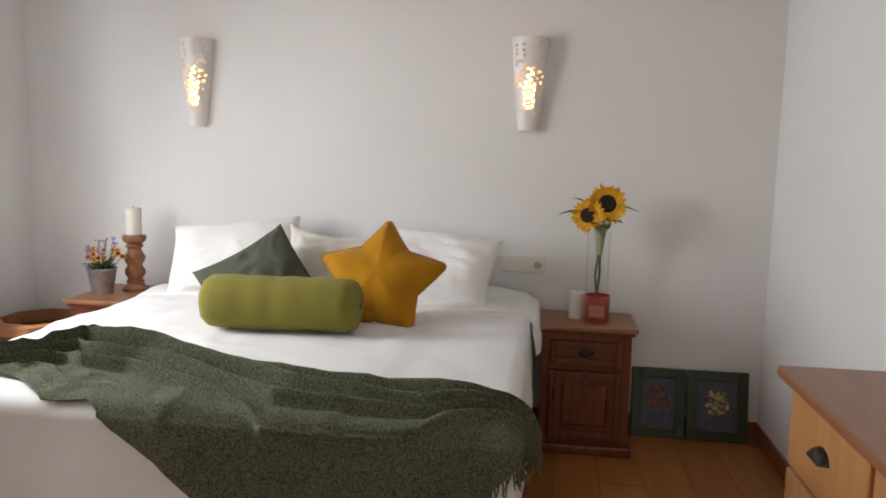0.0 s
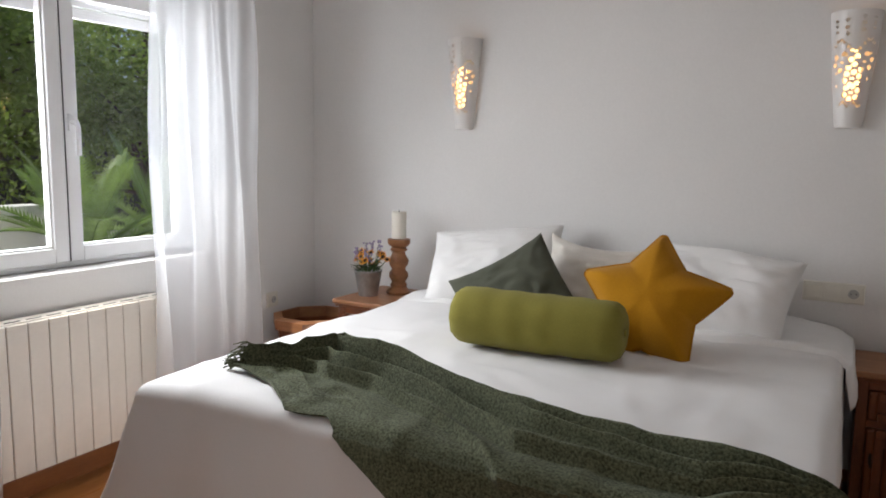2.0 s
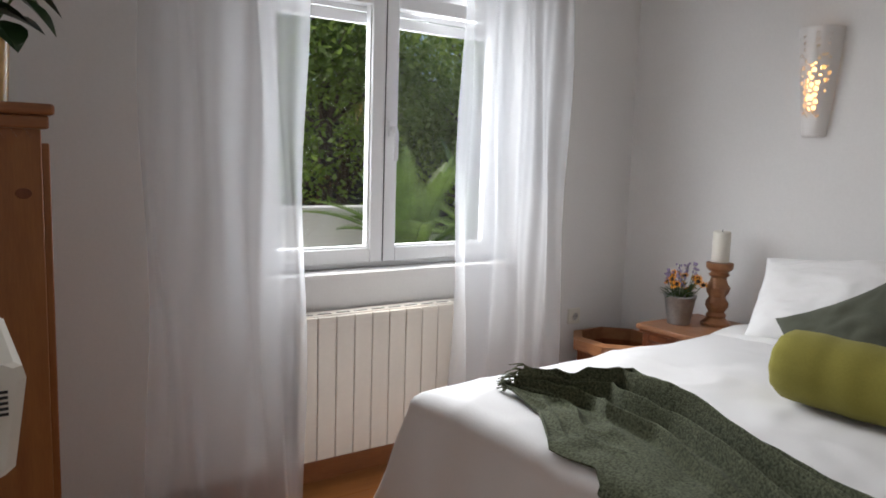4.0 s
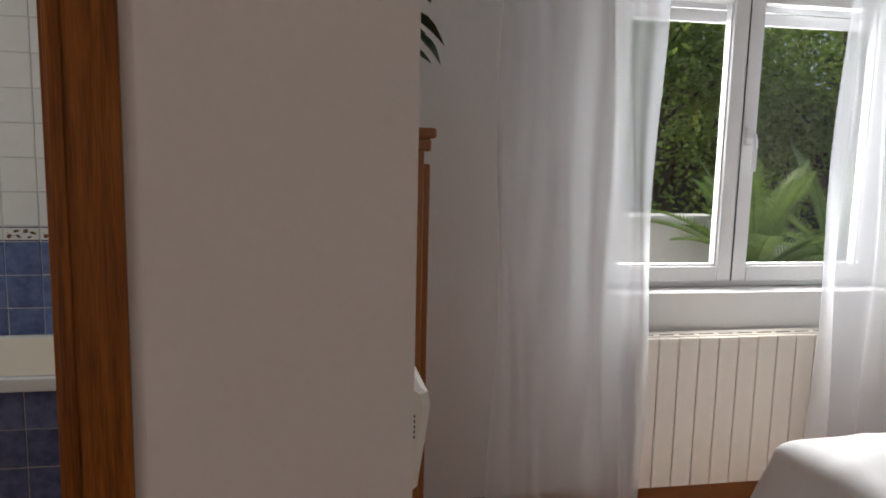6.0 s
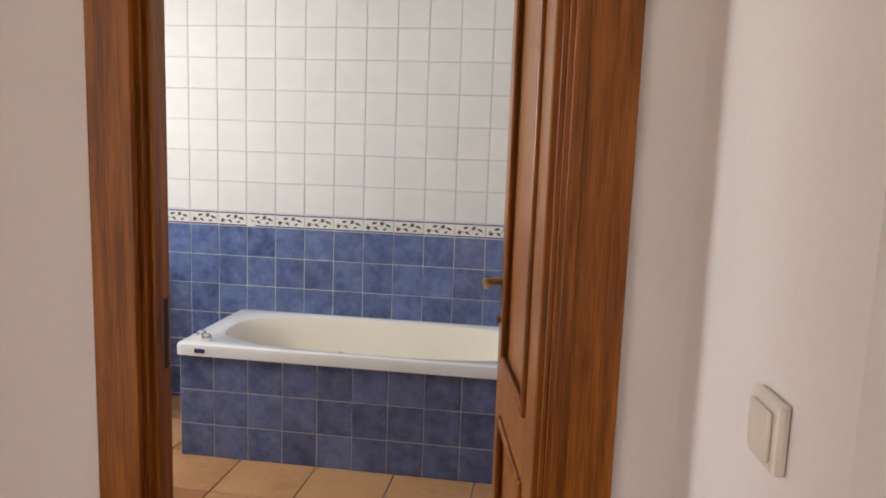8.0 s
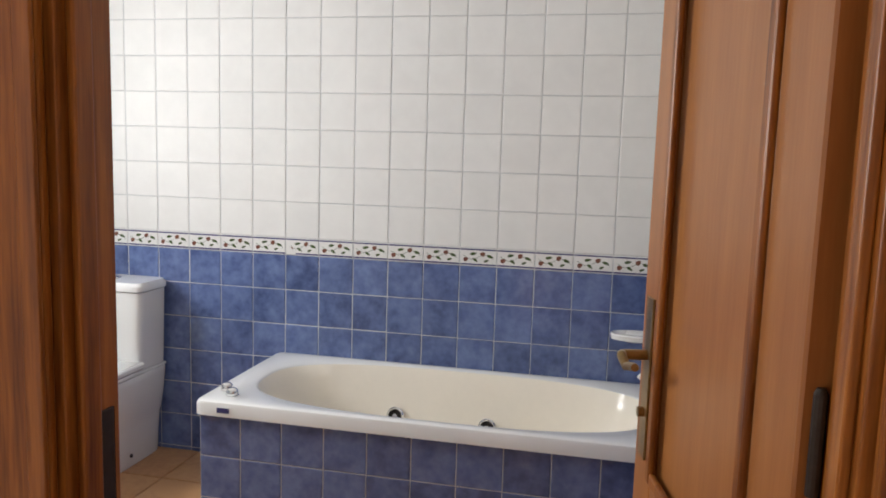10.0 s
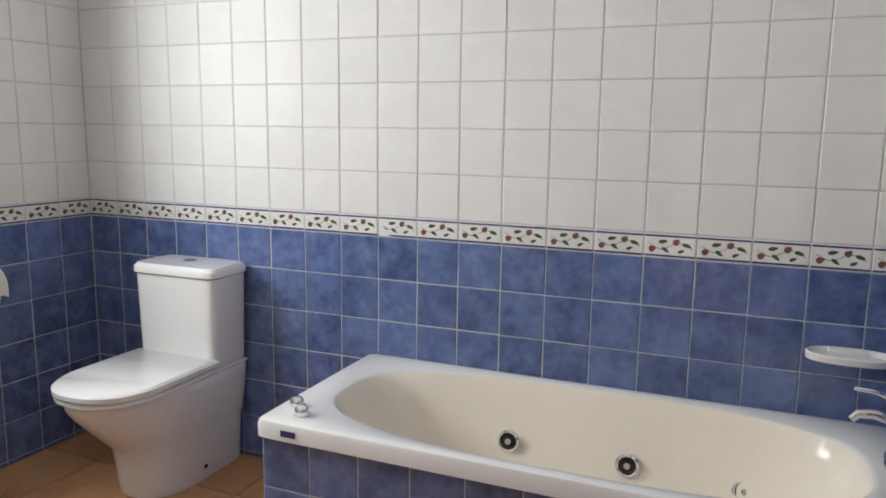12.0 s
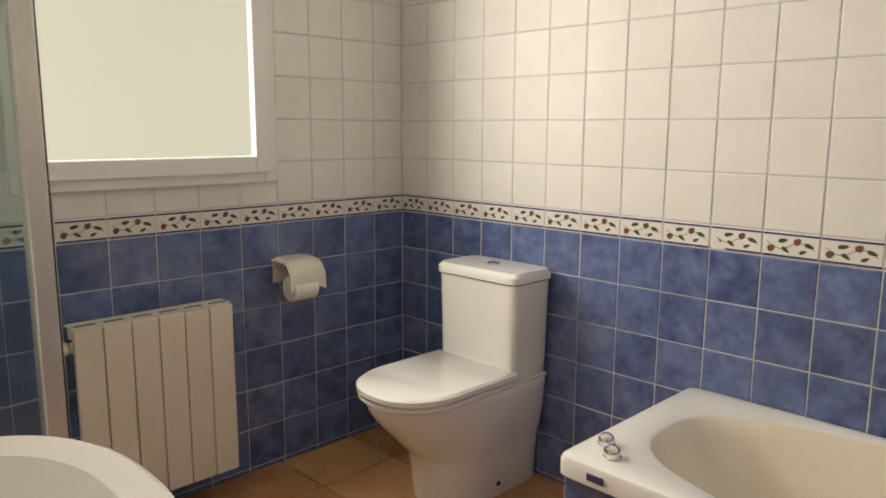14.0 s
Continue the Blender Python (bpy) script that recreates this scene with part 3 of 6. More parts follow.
def basin():
    b = empty("pedestal_basin", -3.195, 0.265, 0.0, label="white ceramic pedestal basin below eye level beside the bathroom door", category="basin")
    rim = 0.85
    f = lambda a, c, z, e=2.3: super_ring(-0.205, 0, a * 1.04, c * 0.88, z, 56, e)
    part("bowl", loft([f(0.10, 0.10, rim - 0.20), f(0.17, 0.24, rim - 0.10), f(0.195, 0.30, rim - 0.015), f(0.195, 0.30, rim), f(0.188, 0.292, rim + 0.004),
                       f(0.150, 0.24, rim - 0.004), f(0.135, 0.22, rim - 0.03), f(0.09, 0.14, rim - 0.12), f(0.02, 0.02, rim - 0.135)], True, True), CERAMIC, b, "", True)
    part("pedestal", loft([super_ring(-0.16, 0, 0.10, 0.10, 0.0, 40, 2.5), super_ring(-0.16, 0, 0.075, 0.075, 0.3, 40, 2.5), super_ring(-0.17, 0, 0.095, 0.10, rim - 0.18, 40, 2.5)], True, True), CERAMIC, b, "", True)
    part("tap", tube([(-0.05, 0, rim), (-0.05, 0, rim + 0.09), (-0.08, 0, rim + 0.12), (-0.14, 0, rim + 0.10)], 0.011, 12), CHROME, b, "", True)
    return b


basin()


def shower():
    s = empty("shower_enclosure", -3.705, -0.45, 0, label="corner shower enclosure with clear glass in pale aluminium posts", category="shower")
    x1, y0 = XD2 + 3.705 - 0.004, BY0 + 0.45 + 0.003
    part("tray", box(0, y0, 0, x1, 0.03, 0.09, 0.012, 3), CERAMIC, s, "white shower tray")
    part("post", box(-0.012, -0.012, 0.09, 0.028, 0.028, 1.92, 0.004), ALU, s)
    part("wall_profile", box(-0.008, y0, 0.09, 0.022, y0 + 0.035, 1.92, 0.003), ALU, s)
    part("seal", box(-0.019, -0.010, 0.09, -0.0125, 0.012, 1.92), BLACK, s, "black seal strip")
    part("top_rail", box(-0.008, y0 + 0.035, 1.88, 0.022, -0.0125, 1.92, 0.003), ALU, s)
    part("bottom_rail", box(-0.008, y0 + 0.035, 0.0905, 0.022, -0.0125, 0.12, 0.003), ALU, s)
    for g in (part("glass_panel", box(0.004, y0 + 0.036, 0.121, 0.010, -0.0126, 1.879), SHOWER, s, "clear side panel"),
              part("glass_door", box(0.0285, 0.004, 0.10, x1 - 0.03, 0.010, 1.90), SHOWER, s, "clear glass door")):
        g.visible_shadow = False
    part("wall_profile", box(x1 - 0.03, -0.01, 0.09, x1, 0.025, 1.92, 0.003), ALU, s)
    return s


shower()


def door():
    d = structure(empty("door_1", 0, 0, 0), "varnished wooden panelled bathroom door standing open inwards", "door")
    yc0, yc1 = DY0 - 0.082, DY1 + 0.098
    # casings on the bedroom side, with a moulded edge
    for a, b in ((yc0, DY0 + 0.008), (DY1 - 0.008, yc1)):
        bm = box(XD, a, 0, XD + 0.014, b, DH + 0.09, 0.004, 2)
        edge = (b - 0.022, b) if a == yc0 else (a, a + 0.022)
        box(XD + 0.014, edge[0], 0, XD + 0.020, edge[1], DH + 0.09, 0.002, 2, bm)
        part("casing", bm, DOORWOOD, d)
        part("casing", box(XD2 - 0.014, max(a, DY0 - 0.09), 0, XD2, min(b, DY1 + 0.07), DH + 0.07, 0.004, 2), DOORWOOD, d)
    part("casing", box(XD, DY0, DH + 0.004, XD + 0.014, DY1, DH + 0.09, 0.004), DOORWOOD, d)
    for a, b in ((DY0 - 0.004, DY0 + 0.018), (DY1 - 0.018, DY1 + 0.004)):
        part("jamb", box(XD2 + 0.0, a, 0, XD + 0.0, b, DH, 0.002), DOORWOOD, d)
        part("door_stop", box(XD2 + 0.042, a + (0.022 if a < DY0 else -0.010), 0, XD - 0.015, b + (0.010 if a < DY0 else -0.022), DH, 0.002), DOORWOOD, d)
    part("head", box(XD2, DY0 + 0.018, DH - 0.02, XD, DY1 - 0.018, DH), DOORWOOD, d)
    part("strike_plate", box(XD2 + 0.012, DY0 + 0.0185, 0.90, XD2 + 0.035, DY0 + 0.0205, 1.04, 0.002), IRON, d, "dark iron strike plate")
    for z in (0.25, 1.02, 1.75):
        part("hinge", lathe([(0.007, 0), (0.007, 0.10), (0.004, 0.106)], 12, (XD2 - 0.006, DY1 - 0.024, z)), IRON, d, "dark hinge")
    # leaf swung into the bathroom
    L, th = 0.60, 0.038
    hx, hy = XD2 - 0.012, DY1 - 0.022
    ex, ey = -3.75, 1.545
    ang = math.degrees(math.atan2(ey - hy, ex - hx))
    M = pose(hx, hy, 0.008, 0, 0, ang)

    def lp(name, bm, m, label=""):
        o = part(name, bm, m, d, label)
        o.matrix_local = M
        return o

    # in leaf axes x runs from hinge to lock, y is thickness (visible face at +y)
    bm = bmesh.new()
    st = 0.105
    box(0, -th / 2, 0, st, th / 2, 2.0, 0.003, 1, bm)
    box(L - st, -th / 2, 0, L, th / 2, 2.0, 0.003, 1, bm)
    rails = ((0, 0.16), (0.66, 0.80), (1.88, 2.0))
    for z0, z1 in rails:
        box(st, -th / 2, z0, L - st, th / 2, z1, 0.003, 1, bm)
    lp("leaf_frame", bm, DOORPALE, "honey-brown stiles and rails")
    for z0, z1 in ((0.16, 0.66), (0.80, 1.88)):
        bm = bmesh.new()
        for s in (1, -1):
            box(st, s * (th / 2 - 0.002), z0, st + 0.022, s * (th / 2 + 0.009), z1, 0.004, 2, bm)
            box(L - st - 0.022, s * (th / 2 - 0.002), z0, L - st, s * (th / 2 + 0.009), z1, 0.004, 2, bm)
            box(st + 0.022, s * (th / 2 - 0.002), z0, L - st - 0.022, s * (th / 2 + 0.009), z0 + 0.022, 0.004, 2, bm)
            box(st + 0.022, s * (th / 2 - 0.002), z1 - 0.022, L - st - 0.022, s * (th / 2 + 0.009), z1, 0.004, 2, bm)
        lp("panel_moulding", bm, DOORWOOD, "dark moulding round the panel")
        lp("panel", box(st, -0.008, z0, L - st, 0.008, z1), DOORPALE)
    # long brass handle plates and levers on both faces
    for s in (1, -1):
        bm = box(L - 0.072, s * th / 2, 0.82, L - 0.030, s * (th / 2 + 0.004), 1.10, 0.0015, 1)
        lp("handle_plate", bm, BRASS, "long aged brass plate")
        o = lp("handle_neck", tube([(L - 0.051, s * th / 2, 1.0), (L - 0.051, s * (th / 2 + 0.044), 1.0)], 0.009, 14), BRASS)
        o = lp("handle_lever", tube([(L - 0.051, s * (th / 2 + 0.046), 1.0), (L - 0.075, s * (th / 2 + 0.052), 1.004), (L - 0.105, s * (th / 2 + 0.050), 0.994),
                                     (L - 0.135, s * (th / 2 + 0.048), 1.002), (L - 0.155, s * (th / 2 + 0.048), 1.006)], 0.0085, 12, taper=0.75), BRASS, "wavy brass lever")
        lp("key_escutcheon", tube([(L - 0.051, s * (th / 2 + 0.003), 0.90), (L - 0.051, s * (th / 2 + 0.014), 0.90)], 0.009, 12), BRASS)
    lp("lock_face", box(L, -0.009, 0.85, L + 0.0015, 0.009, 1.08), BRASS, "brass lock face")
    return d


door()


def wall_switch(x, y, z, rz, gangs, sockets, label, proud=0.0):
    """European switch plate: rockers and round sockets in one frame, on a wall facing -y before the turn."""
    s = empty("switch_plate" if sockets < gangs else "wall_socket", x, y, z, rz, label, "switch" if sockets < gangs else "socket")
    w = 0.010 + 0.071 * gangs
    s.scale = (1, 1.6, 1)
    part("frame", box(-w / 2, -0.009, -0.0405, w / 2, 0, 0.0405, 0.004, 2), PLASTIC, s)
    for g in range(gangs):
        cx = -w / 2 + 0.005 + 0.071 * (g + 0.5)
        if g < gangs - sockets:
            part("rocker", box(cx - 0.029, -0.0125, -0.029, cx + 0.029, -0.0092, 0.029, 0.002, 2), PLASTIC, s)
        else:
            bm = box(cx - 0.029, -0.0105, -0.029, cx + 0.029, -0.0092, 0.029, 0.001, 1)
            part("socket_face", bm, PLASTIC, s)
            r = part("socket_ring", lathe([(0.0225, 0), (0.0225, 0.003), (0.0195, 0.003), (0.0195, 0.0)], 28, cap=False), PLASTIC, s)
            r.matrix_local = pose(cx, -0.0106, 0, 90, 0, 0)
            c = part("socket_well", lathe([(0.0195, 0), (0.0195, 0.0006)], 28), mat("socket_grey", (0.45, 0.44, 0.42), 0.5), s)
            c.matrix_local = pose(cx, -0.0107, 0, 90, 0, 0)
            for dx in (-0.0095, 0.0095):
                h = part("pin_hole", lathe([(0.0026, 0), (0.0026, 0.0005)], 10), BLACK, s)
                h.matrix_local = pose(cx + dx, -0.0114, 0, 90, 0, 0)
    return s


# light switch in the door recess, beside the casing
wall_switch(-2.675, 1.9000, 1.05, 4.5, 1, 0, "white light switch on the door recess wall")


# ---- bedroom window, radiator, curtains ----
def window_bed():
    w = structure(empty("window_1", XW - 0.145, 0, 0), "white two-casement window with a roller shutter box above", "window")
    y0, y1, z0, z1 = WY0, WY1, WZ0, WZ1
    ym = 3.718
    part("window_sill", box(-0.066, y0 + 0.002, z0 - 0.03, 0.1445, y1 - 0.002, z0 + 0.002, 0.001), PLASTER, w)

    def framing(name, a, b, c, d, wd, x0, x1, label="", top=None):
        bm = bmesh.new()
        box(x0, a, c, x1, a + wd, d, 0.005, 2, bm)
        box(x0, b - wd, c, x1, b, d, 0.005, 2, bm)
        box(x0, a + wd, c, x1, b - wd, c + wd, 0.005, 2, bm)
        box(x0, a + wd, d - (top or wd), x1, b - wd, d, 0.005, 2, bm)
        return part(name, bm, PVC, w, label)

    framing("window_frame", y0 + 0.003, y1 - 0.003, z0 + 0.003, z1 - 0.003, 0.05, -0.04, 0.02)
    for a, b in ((y0 + 0.036, ym + 0.004), (ym + 0.006, y1 - 0.036)):
        framing("casement", a, b, z0 + 0.026, z1 - 0.04, 0.062, -0.02, 0.045)
        # slim inner bead
        bm = bmesh.new()
        for q in ((a + 0.062, a + 0.070, z0 + 0.088, z1 - 0.102), (b - 0.070, b - 0.062, z0 + 0.088, z1 - 0.102)):
            box(0.0, q[0], q[2], 0.03, q[1], q[3], bm=bm)
        box(0.0, a + 0.070, z0 + 0.088, 0.03, b - 0.070, z0 + 0.096, bm=bm)
        part("bead", bm, PVC, w)
        g = part("pane", box(0.004, a + 0.0625, z0 + 0.0885, 0.010, b - 0.0625, z1 - 0.1025), GLASS, w, "clear glass pane")
        g.visible_shadow = False
        # lowered part of the shutter just behind the glass
        bm = bmesh.new()
        for k in range(3):
            box(-0.035, a + 0.05, 1.872 + 0.05 * k, -0.022, b - 0.05, 1.919 + 0.05 * k, 0.003, 1, bm)
        part("shutter_slats", bm, PVC, w, "white shutter slats")
    part("meeting_seam", box(0.0455, ym + 0.003, z0 + 0.03, 0.0465, ym + 0.007, z1 - 0.045), BLACK, w, "dark joint between the casements")
    part("handle_rose", box(0.0455, ym + 0.020, 1.408, 0.053, ym + 0.050, 1.478, 0.005), PVC, w)
    part("handle_lever", tube([(0.05, ym + 0.035, 1.443), (0.085, ym + 0.035, 1.443), (0.092, ym + 0.035, 1.423), (0.090, ym + 0.036, 1.353), (0.088, ym + 0.037, 1.308)], 0.010, 10), PVC, w, "white lever handle", True)
    return w


window_bed()
radiator("radiator", XW + 0.094, 3.25, 0.125, 90, 10, 0.80, 0.575, "cream enamelled aluminium column radiator under the bedroom window", ENAMEL)

SHEER = weave("sheer_white_voile", (0.76, 0.765, 0.78), 0.9, var=0.03, fuzz=0.05, bump=0.1, transl=0.5)


def curtain(y0, y1, folds, seed, z1, label, spread=0.0, x=XW + 0.19):
    """Sheer panel hanging in soft folds from a rod."""
    rnd = random.Random(seed)
    ph = [rnd.uniform(0, 6.28) for _ in range(5)]
    c = empty("curtain", x, (y0 + y1) / 2, 0, label=label, category="curtain")
    wd = y1 - y0

    def f(u, v):
        z = 0.012 + v * z1
        k = 1 - v
        s = u + 0.018 * math.sin(9 * u + ph[0] + 2.2 * v)
        y = (s - 0.5) * (wd + spread * k)
        amp = 0.036 * (0.55 + 0.6 * k) * (0.7 + 0.3 * math.sin(7 * u + ph[1]))
        xx = amp * math.sin(2 * math.pi * folds * u + ph[2] + 0.9 * math.sin(2.5 * v + ph[3])) + 0.005 * math.sin(2 * math.pi * folds * 2.3 * u + ph[4] + 1.5 * v)
        xx += 0.02 * k * k * math.sin(5 * u + ph[1])
        return Vector((xx, y + 0.012 * math.sin(11 * v + 14 * u + ph[3]), z))

    cl = part("cloth", sheet(f, 150, 44), SHEER, c, "", True)
    bm = bmesh.new()
    box(-0.02, -wd / 2, z1 + 0.006, 0.02, wd / 2, z1 + 0.055, 0.004, 1, bm)
    part("heading_tape", bm, SHEER, c)
    return c


curtain(2.68, 3.235, 3.6, 3, 2.28, "sheer white full-length curtain gathered at the window's edge", 0.03)
curtain(3.90, 4.50, 4.2, 8, 2.28, "sheer white full-length curtain beside the bed, sunlit from behind", 0.05)
rod = empty("curtain_rod", XW + 0.19, 3.6, 2.36, label="slim white curtain rod across the window wall", category="curtain rod")
part("pole", tube([(0, -1.05, 0), (0, 1.05, 0)], 0.012, 12), PVC, rod)
for yy in (-0.98, 0.98):
    part("bracket", box(-0.189, yy - 0.012, -0.012, 0.0, yy + 0.012, 0.012, 0.002), PVC, rod)
wall_switch(XW, 4.80, 0.545, 90, 1, 1, "white wall socket on the window wall near the corner")

# ---- bed ----
BX0, BX1, BYF, BZ = -3.385, -1.57, 3.238, 0.685        # mattress edges, foot and top of the cover
COVER = weave("white_cotton_cover", (0.76, 0.75, 0.74), 0.9, var=0.025, fuzz=0.15, bump=0.25)
LINEN = weave("white_linen", (0.78, 0.77, 0.755), 0.92, var=0.03, fuzz=0.2, bump=0.35)
CREAM = weave("cream_velvet", (0.66, 0.62, 0.56), 0.9, var=0.06, fuzz=0.1)
SAGE = weave("grey_green_linen", (0.085, 0.090, 0.066), 0.95, var=0.12, fuzz=0.06)
OLIVE = weave("olive_green_felt", (0.225, 0.200, 0.040), 0.95, var=0.10, fuzz=0.06, bump=0.5)
MUSTARD = weave("mustard_yellow_felt", (0.43, 0.195, 0.006), 0.95, var=0.12, fuzz=0.06, bump=0.5)
WOOL = weave("dark_green_wool", (0.150, 0.165, 0.100), 0.97, second=(0.034, 0.039, 0.023), fuzz=0.05, bump=1.0, fine=170, mix=0.42, grain=0.85)


def cover_z(x, y):
    """Height of the bed cover over a point of the bed's top."""
    w = 0.009 * noise.noise(Vector((x * 2.2, y * 2.2, 0))) + 0.005 * noise.noise(Vector((x * 7, y * 4, 3))) + 0.003 * noise.noise(Vector((x * 16, y * 9, 7)))
    sag = 0.010 * math.exp(-((x - BX0) / 0.10) ** 2) + 0.010 * math.exp(-((x - BX1) / 0.10) ** 2) + 0.012 * math.exp(-((y - BYF) / 0.10) ** 2)
    w += 0.005 * max(0.0, 1 - abs(noise.noise(Vector((x * 2.2 - y * 1.4, y * 1.9 + x * 0.5, 31)))) * 9)
    w += 0.006 * max(0.0, 1 - abs(noise.noise(Vector((x * 1.6 + y * 0.8, y * 2.6, 11)))) * 7) * max(0.0, noise.noise(Vector((x, y, 20))) + 0.35)
    return BZ + w - sag


def drape(x, v, lift=0.0):
    """A point of the cover, v metres in from the foot edge (negative: hanging down the foot), x across; x past an edge hangs at the side."""
    r = 0.045
    ex = max(BX0 + r - x, x - (BX1 - r), 0.0)
    sx = -1 if x < (BX0 + BX1) / 2 else 1
    ev = max(r - v, 0.0)
    y = BYF + v

    def roll(e):
        q = r * math.pi / 2
        if e <= 0:
            return 0.0, 0.0
        if e < q:
            a = e / r
            return (r + lift) * math.sin(a), (r + lift) * (1 - math.cos(a))
        return r + lift, r + lift + (e - q)

    ox, dx = roll(ex)
    oy, dy = roll(ev)
    px = x if ex == 0 else (BX0 + r if sx < 0 else BX1 - r) + sx * ox
    py = y if ev == 0 else BYF + r - oy
    drop = max(dx, dy)
    z = cover_z(min(max(px, BX0), BX1), max(py, BYF)) + lift - drop
    return Vector((px, py, z)), drop


def bed():
    b = empty("bed", (BX0 + BX1) / 2, (BYF + YB) / 2, 0, label="wide double bed made up with a smooth white cotton cover", category="bed")
    O = b.location.copy()
    head = YB - 0.03 - BYF

    def f(u, v):
        # u across with both side drops, v along with the foot drop
        side = 0.62
        x = BX0 - side + u * (BX1 - BX0 + 2 * side)
        w = head - v * (head + 0.62)
        if x > BX1:
            x = BX1 + (x - BX1) * 0.55
        p, d = drape(x, w)
        hang = max(0.0, d - 0.05)
        ripple = hang * (0.10 * math.sin(x * 9 + 1) + 0.06 * math.sin(x * 23))
        if w < 0:
            p.y -= 0.17 * hang + 0.35 * ripple * 0.6
        if x < BX0:
            p.x -= 0.34 * hang + 0.25 * hang * 0.3 * math.sin(w * 8)
        if x > BX1:
            p.x += 0.05 * hang + 0.02 * hang * math.sin(w * 11)
        p.z = max(p.z, 0.012 + 0.01 * math.sin(x * 31 + w * 17))
        return p - O

    part("cover", sheet(f, 200, 190), COVER, b, "smooth white cotton cover falling to the floor", True)
    part("mattress", _shift(box(BX0 + 0.05, BYF + 0.06, 0.33, BX1 - 0.045, YB - 0.04, BZ - 0.035, 0.04, 3), O), LINEN, b)
    part("base", _shift(box(BX0 + 0.06, BYF + 0.08, 0.12, BX1 - 0.06, YB - 0.04, 0.328, 0.01), O), mat("dark_bed_base", (0.035, 0.033, 0.035), 0.9), b, "dark upholstered base")
    for x in (BX0 + 0.15, BX1 - 0.15):
        for y in (BYF + 0.2, YB - 0.15):
            part("leg", _shift(lathe([(0.025, 0), (0.03, 0.12)], 16, (x, y, 0)), O), IRON, b)
    # turned-back sheet below the pillows
    def g(u, v):
        x = BX0 - 0.10 + u * (BX1 - BX0 + 0.26)
        yy = 4.60 + v * 0.50
        rim = min(1.0, v / 0.06, u / 0.02, (1 - u) / 0.02)
        p, d = drape(x, yy - BYF + 0.02 * math.sin(u * 7) + 0.008 * math.sin(u * 31), -0.012 + 0.022 * math.sqrt(max(0.0, rim)))
        p.z += 0.008 * noise.noise(Vector((u * 9, v * 3, 4))) * rim + 0.010 * max(0.0, 1 - abs(noise.noise(Vector((u * 5, v * 2.2, 8)))) * 5) * rim
        if x > BX1:
            p.x += 0.02 + 0.2 * max(0, d - 0.05)
        return p - O
    part("top_sheet", sheet(g, 150, 60), LINEN, b, "turned-back white sheet", True)
    return b


def _shift(bm, o):
    bmesh.ops.translate(bm, verts=bm.verts, vec=-Vector(o))
    return bm


bed()


def cushion_bm(w, h, t, pinch=0.10, n=44, seed=0, seam=True):
    """A stuffed square of cloth, standing in the x-z plane, with drawn-out corners and soft dents."""
    rnd = random.Random(seed)
    off = Vector((rnd.uniform(0, 50), rnd.uniform(0, 50), rnd.uniform(0, 50)))
    bm = bmesh.new()
    grids = []
    for s in (1, -1):
        g = []
        for i in range(n + 1):
            row_ = []
            for j in range(n + 1):
                a, b = 2 * i / n - 1, 2 * j / n - 1
                px = a * w / 2 * (1 - pinch * (1 - abs(b) ** 2) * abs(a) ** 3)
                pz = b * h / 2 * (1 - pinch * (1 - abs(a) ** 2) * abs(b) ** 3)
                d = max(0.0, (1 - abs(a) ** 2.6) * (1 - abs(b) ** 2.6)) ** 0.45
                wr = 0.10 * noise.noise(Vector((a * 1.5, b * 1.5, s)) + off) + 0.05 * noise.noise(Vector((a * 4, b * 4, s)) + off)
                # creases drawn in from the corners and a few across the cloth
                edge = (abs(a) * abs(b)) ** 1.2
                cr = 0.012 * edge * abs(math.sin(9 * math.atan2(abs(b) + 0.02, abs(a) + 0.02) + 4 * noise.noise(Vector((a * 2, b * 2, 5)) + off)))
                cr += 0.006 * (1 - abs(noise.noise(Vector((a * 2.6 + b * 1.2, b * 4.2 - a, 8 + s)) + off)) * 3.0)
                sagz = -0.05 * h * (1 - a * a) * max(0.0, b) ** 2
                row_.append(bm.verts.new((px, s * (t / 2 * d * (1 + wr * 2) - cr * d), pz + sagz)))
            g.append(row_)
        for i in range(n):
            for j in range(n):
                q = (g[i][j], g[i + 1][j], g[i + 1][j + 1], g[i][j + 1])
                bm.faces.new(q if s < 0 else q[::-1])
    bmesh.ops.remove_doubles(bm, verts=bm.verts, dist=1e-5)
    bmesh.ops.recalc_face_normals(bm, faces=bm.faces)
    return bm


def cushion(name, x, y, z, w, h, t, material, label, lean=20, rz=0, spin=0, seed=1, pinch=0.10, cat="cushion"):
    c = link(name, cushion_bm(w, h, t, pinch, seed=seed), material, smooth=True)
    c.matrix_world = pose(x, y, z) @ pose(0, 0, 0, 0, 0, rz) @ pose(0, 0, 0, -lean, 0, 0) @ pose(0, 0, 0, 0, spin, 0)
    return tagged(c, label, cat)


cushion("pillow", -2.99, 4.85, 0.845, 0.62, 0.42, 0.19, LINEN, "large white linen pillow leaning against the bedroom wall", 44, 6, -8, 2, 0.06)
cushion("pillow", -2.03, 4.84, 0.830, 0.58, 0.40, 0.20, LINEN, "large white linen pillow leaning behind the mustard cushion", 46, -5, 5, 5, 0.05)
cushion("throw_pillow", -2.50, 4.74, 0.825, 0.44, 0.38, 0.13, CREAM, "cream velvet cushion with a dented top edge", 28, 4, 6, 9, 0.16)
cushion("throw_pillow", -2.73, 4.50, 0.775, 0.43, 0.41, 0.14, SAGE, "grey-green linen cushion standing with one corner up", 30, 8, -34, 12, 0.05)


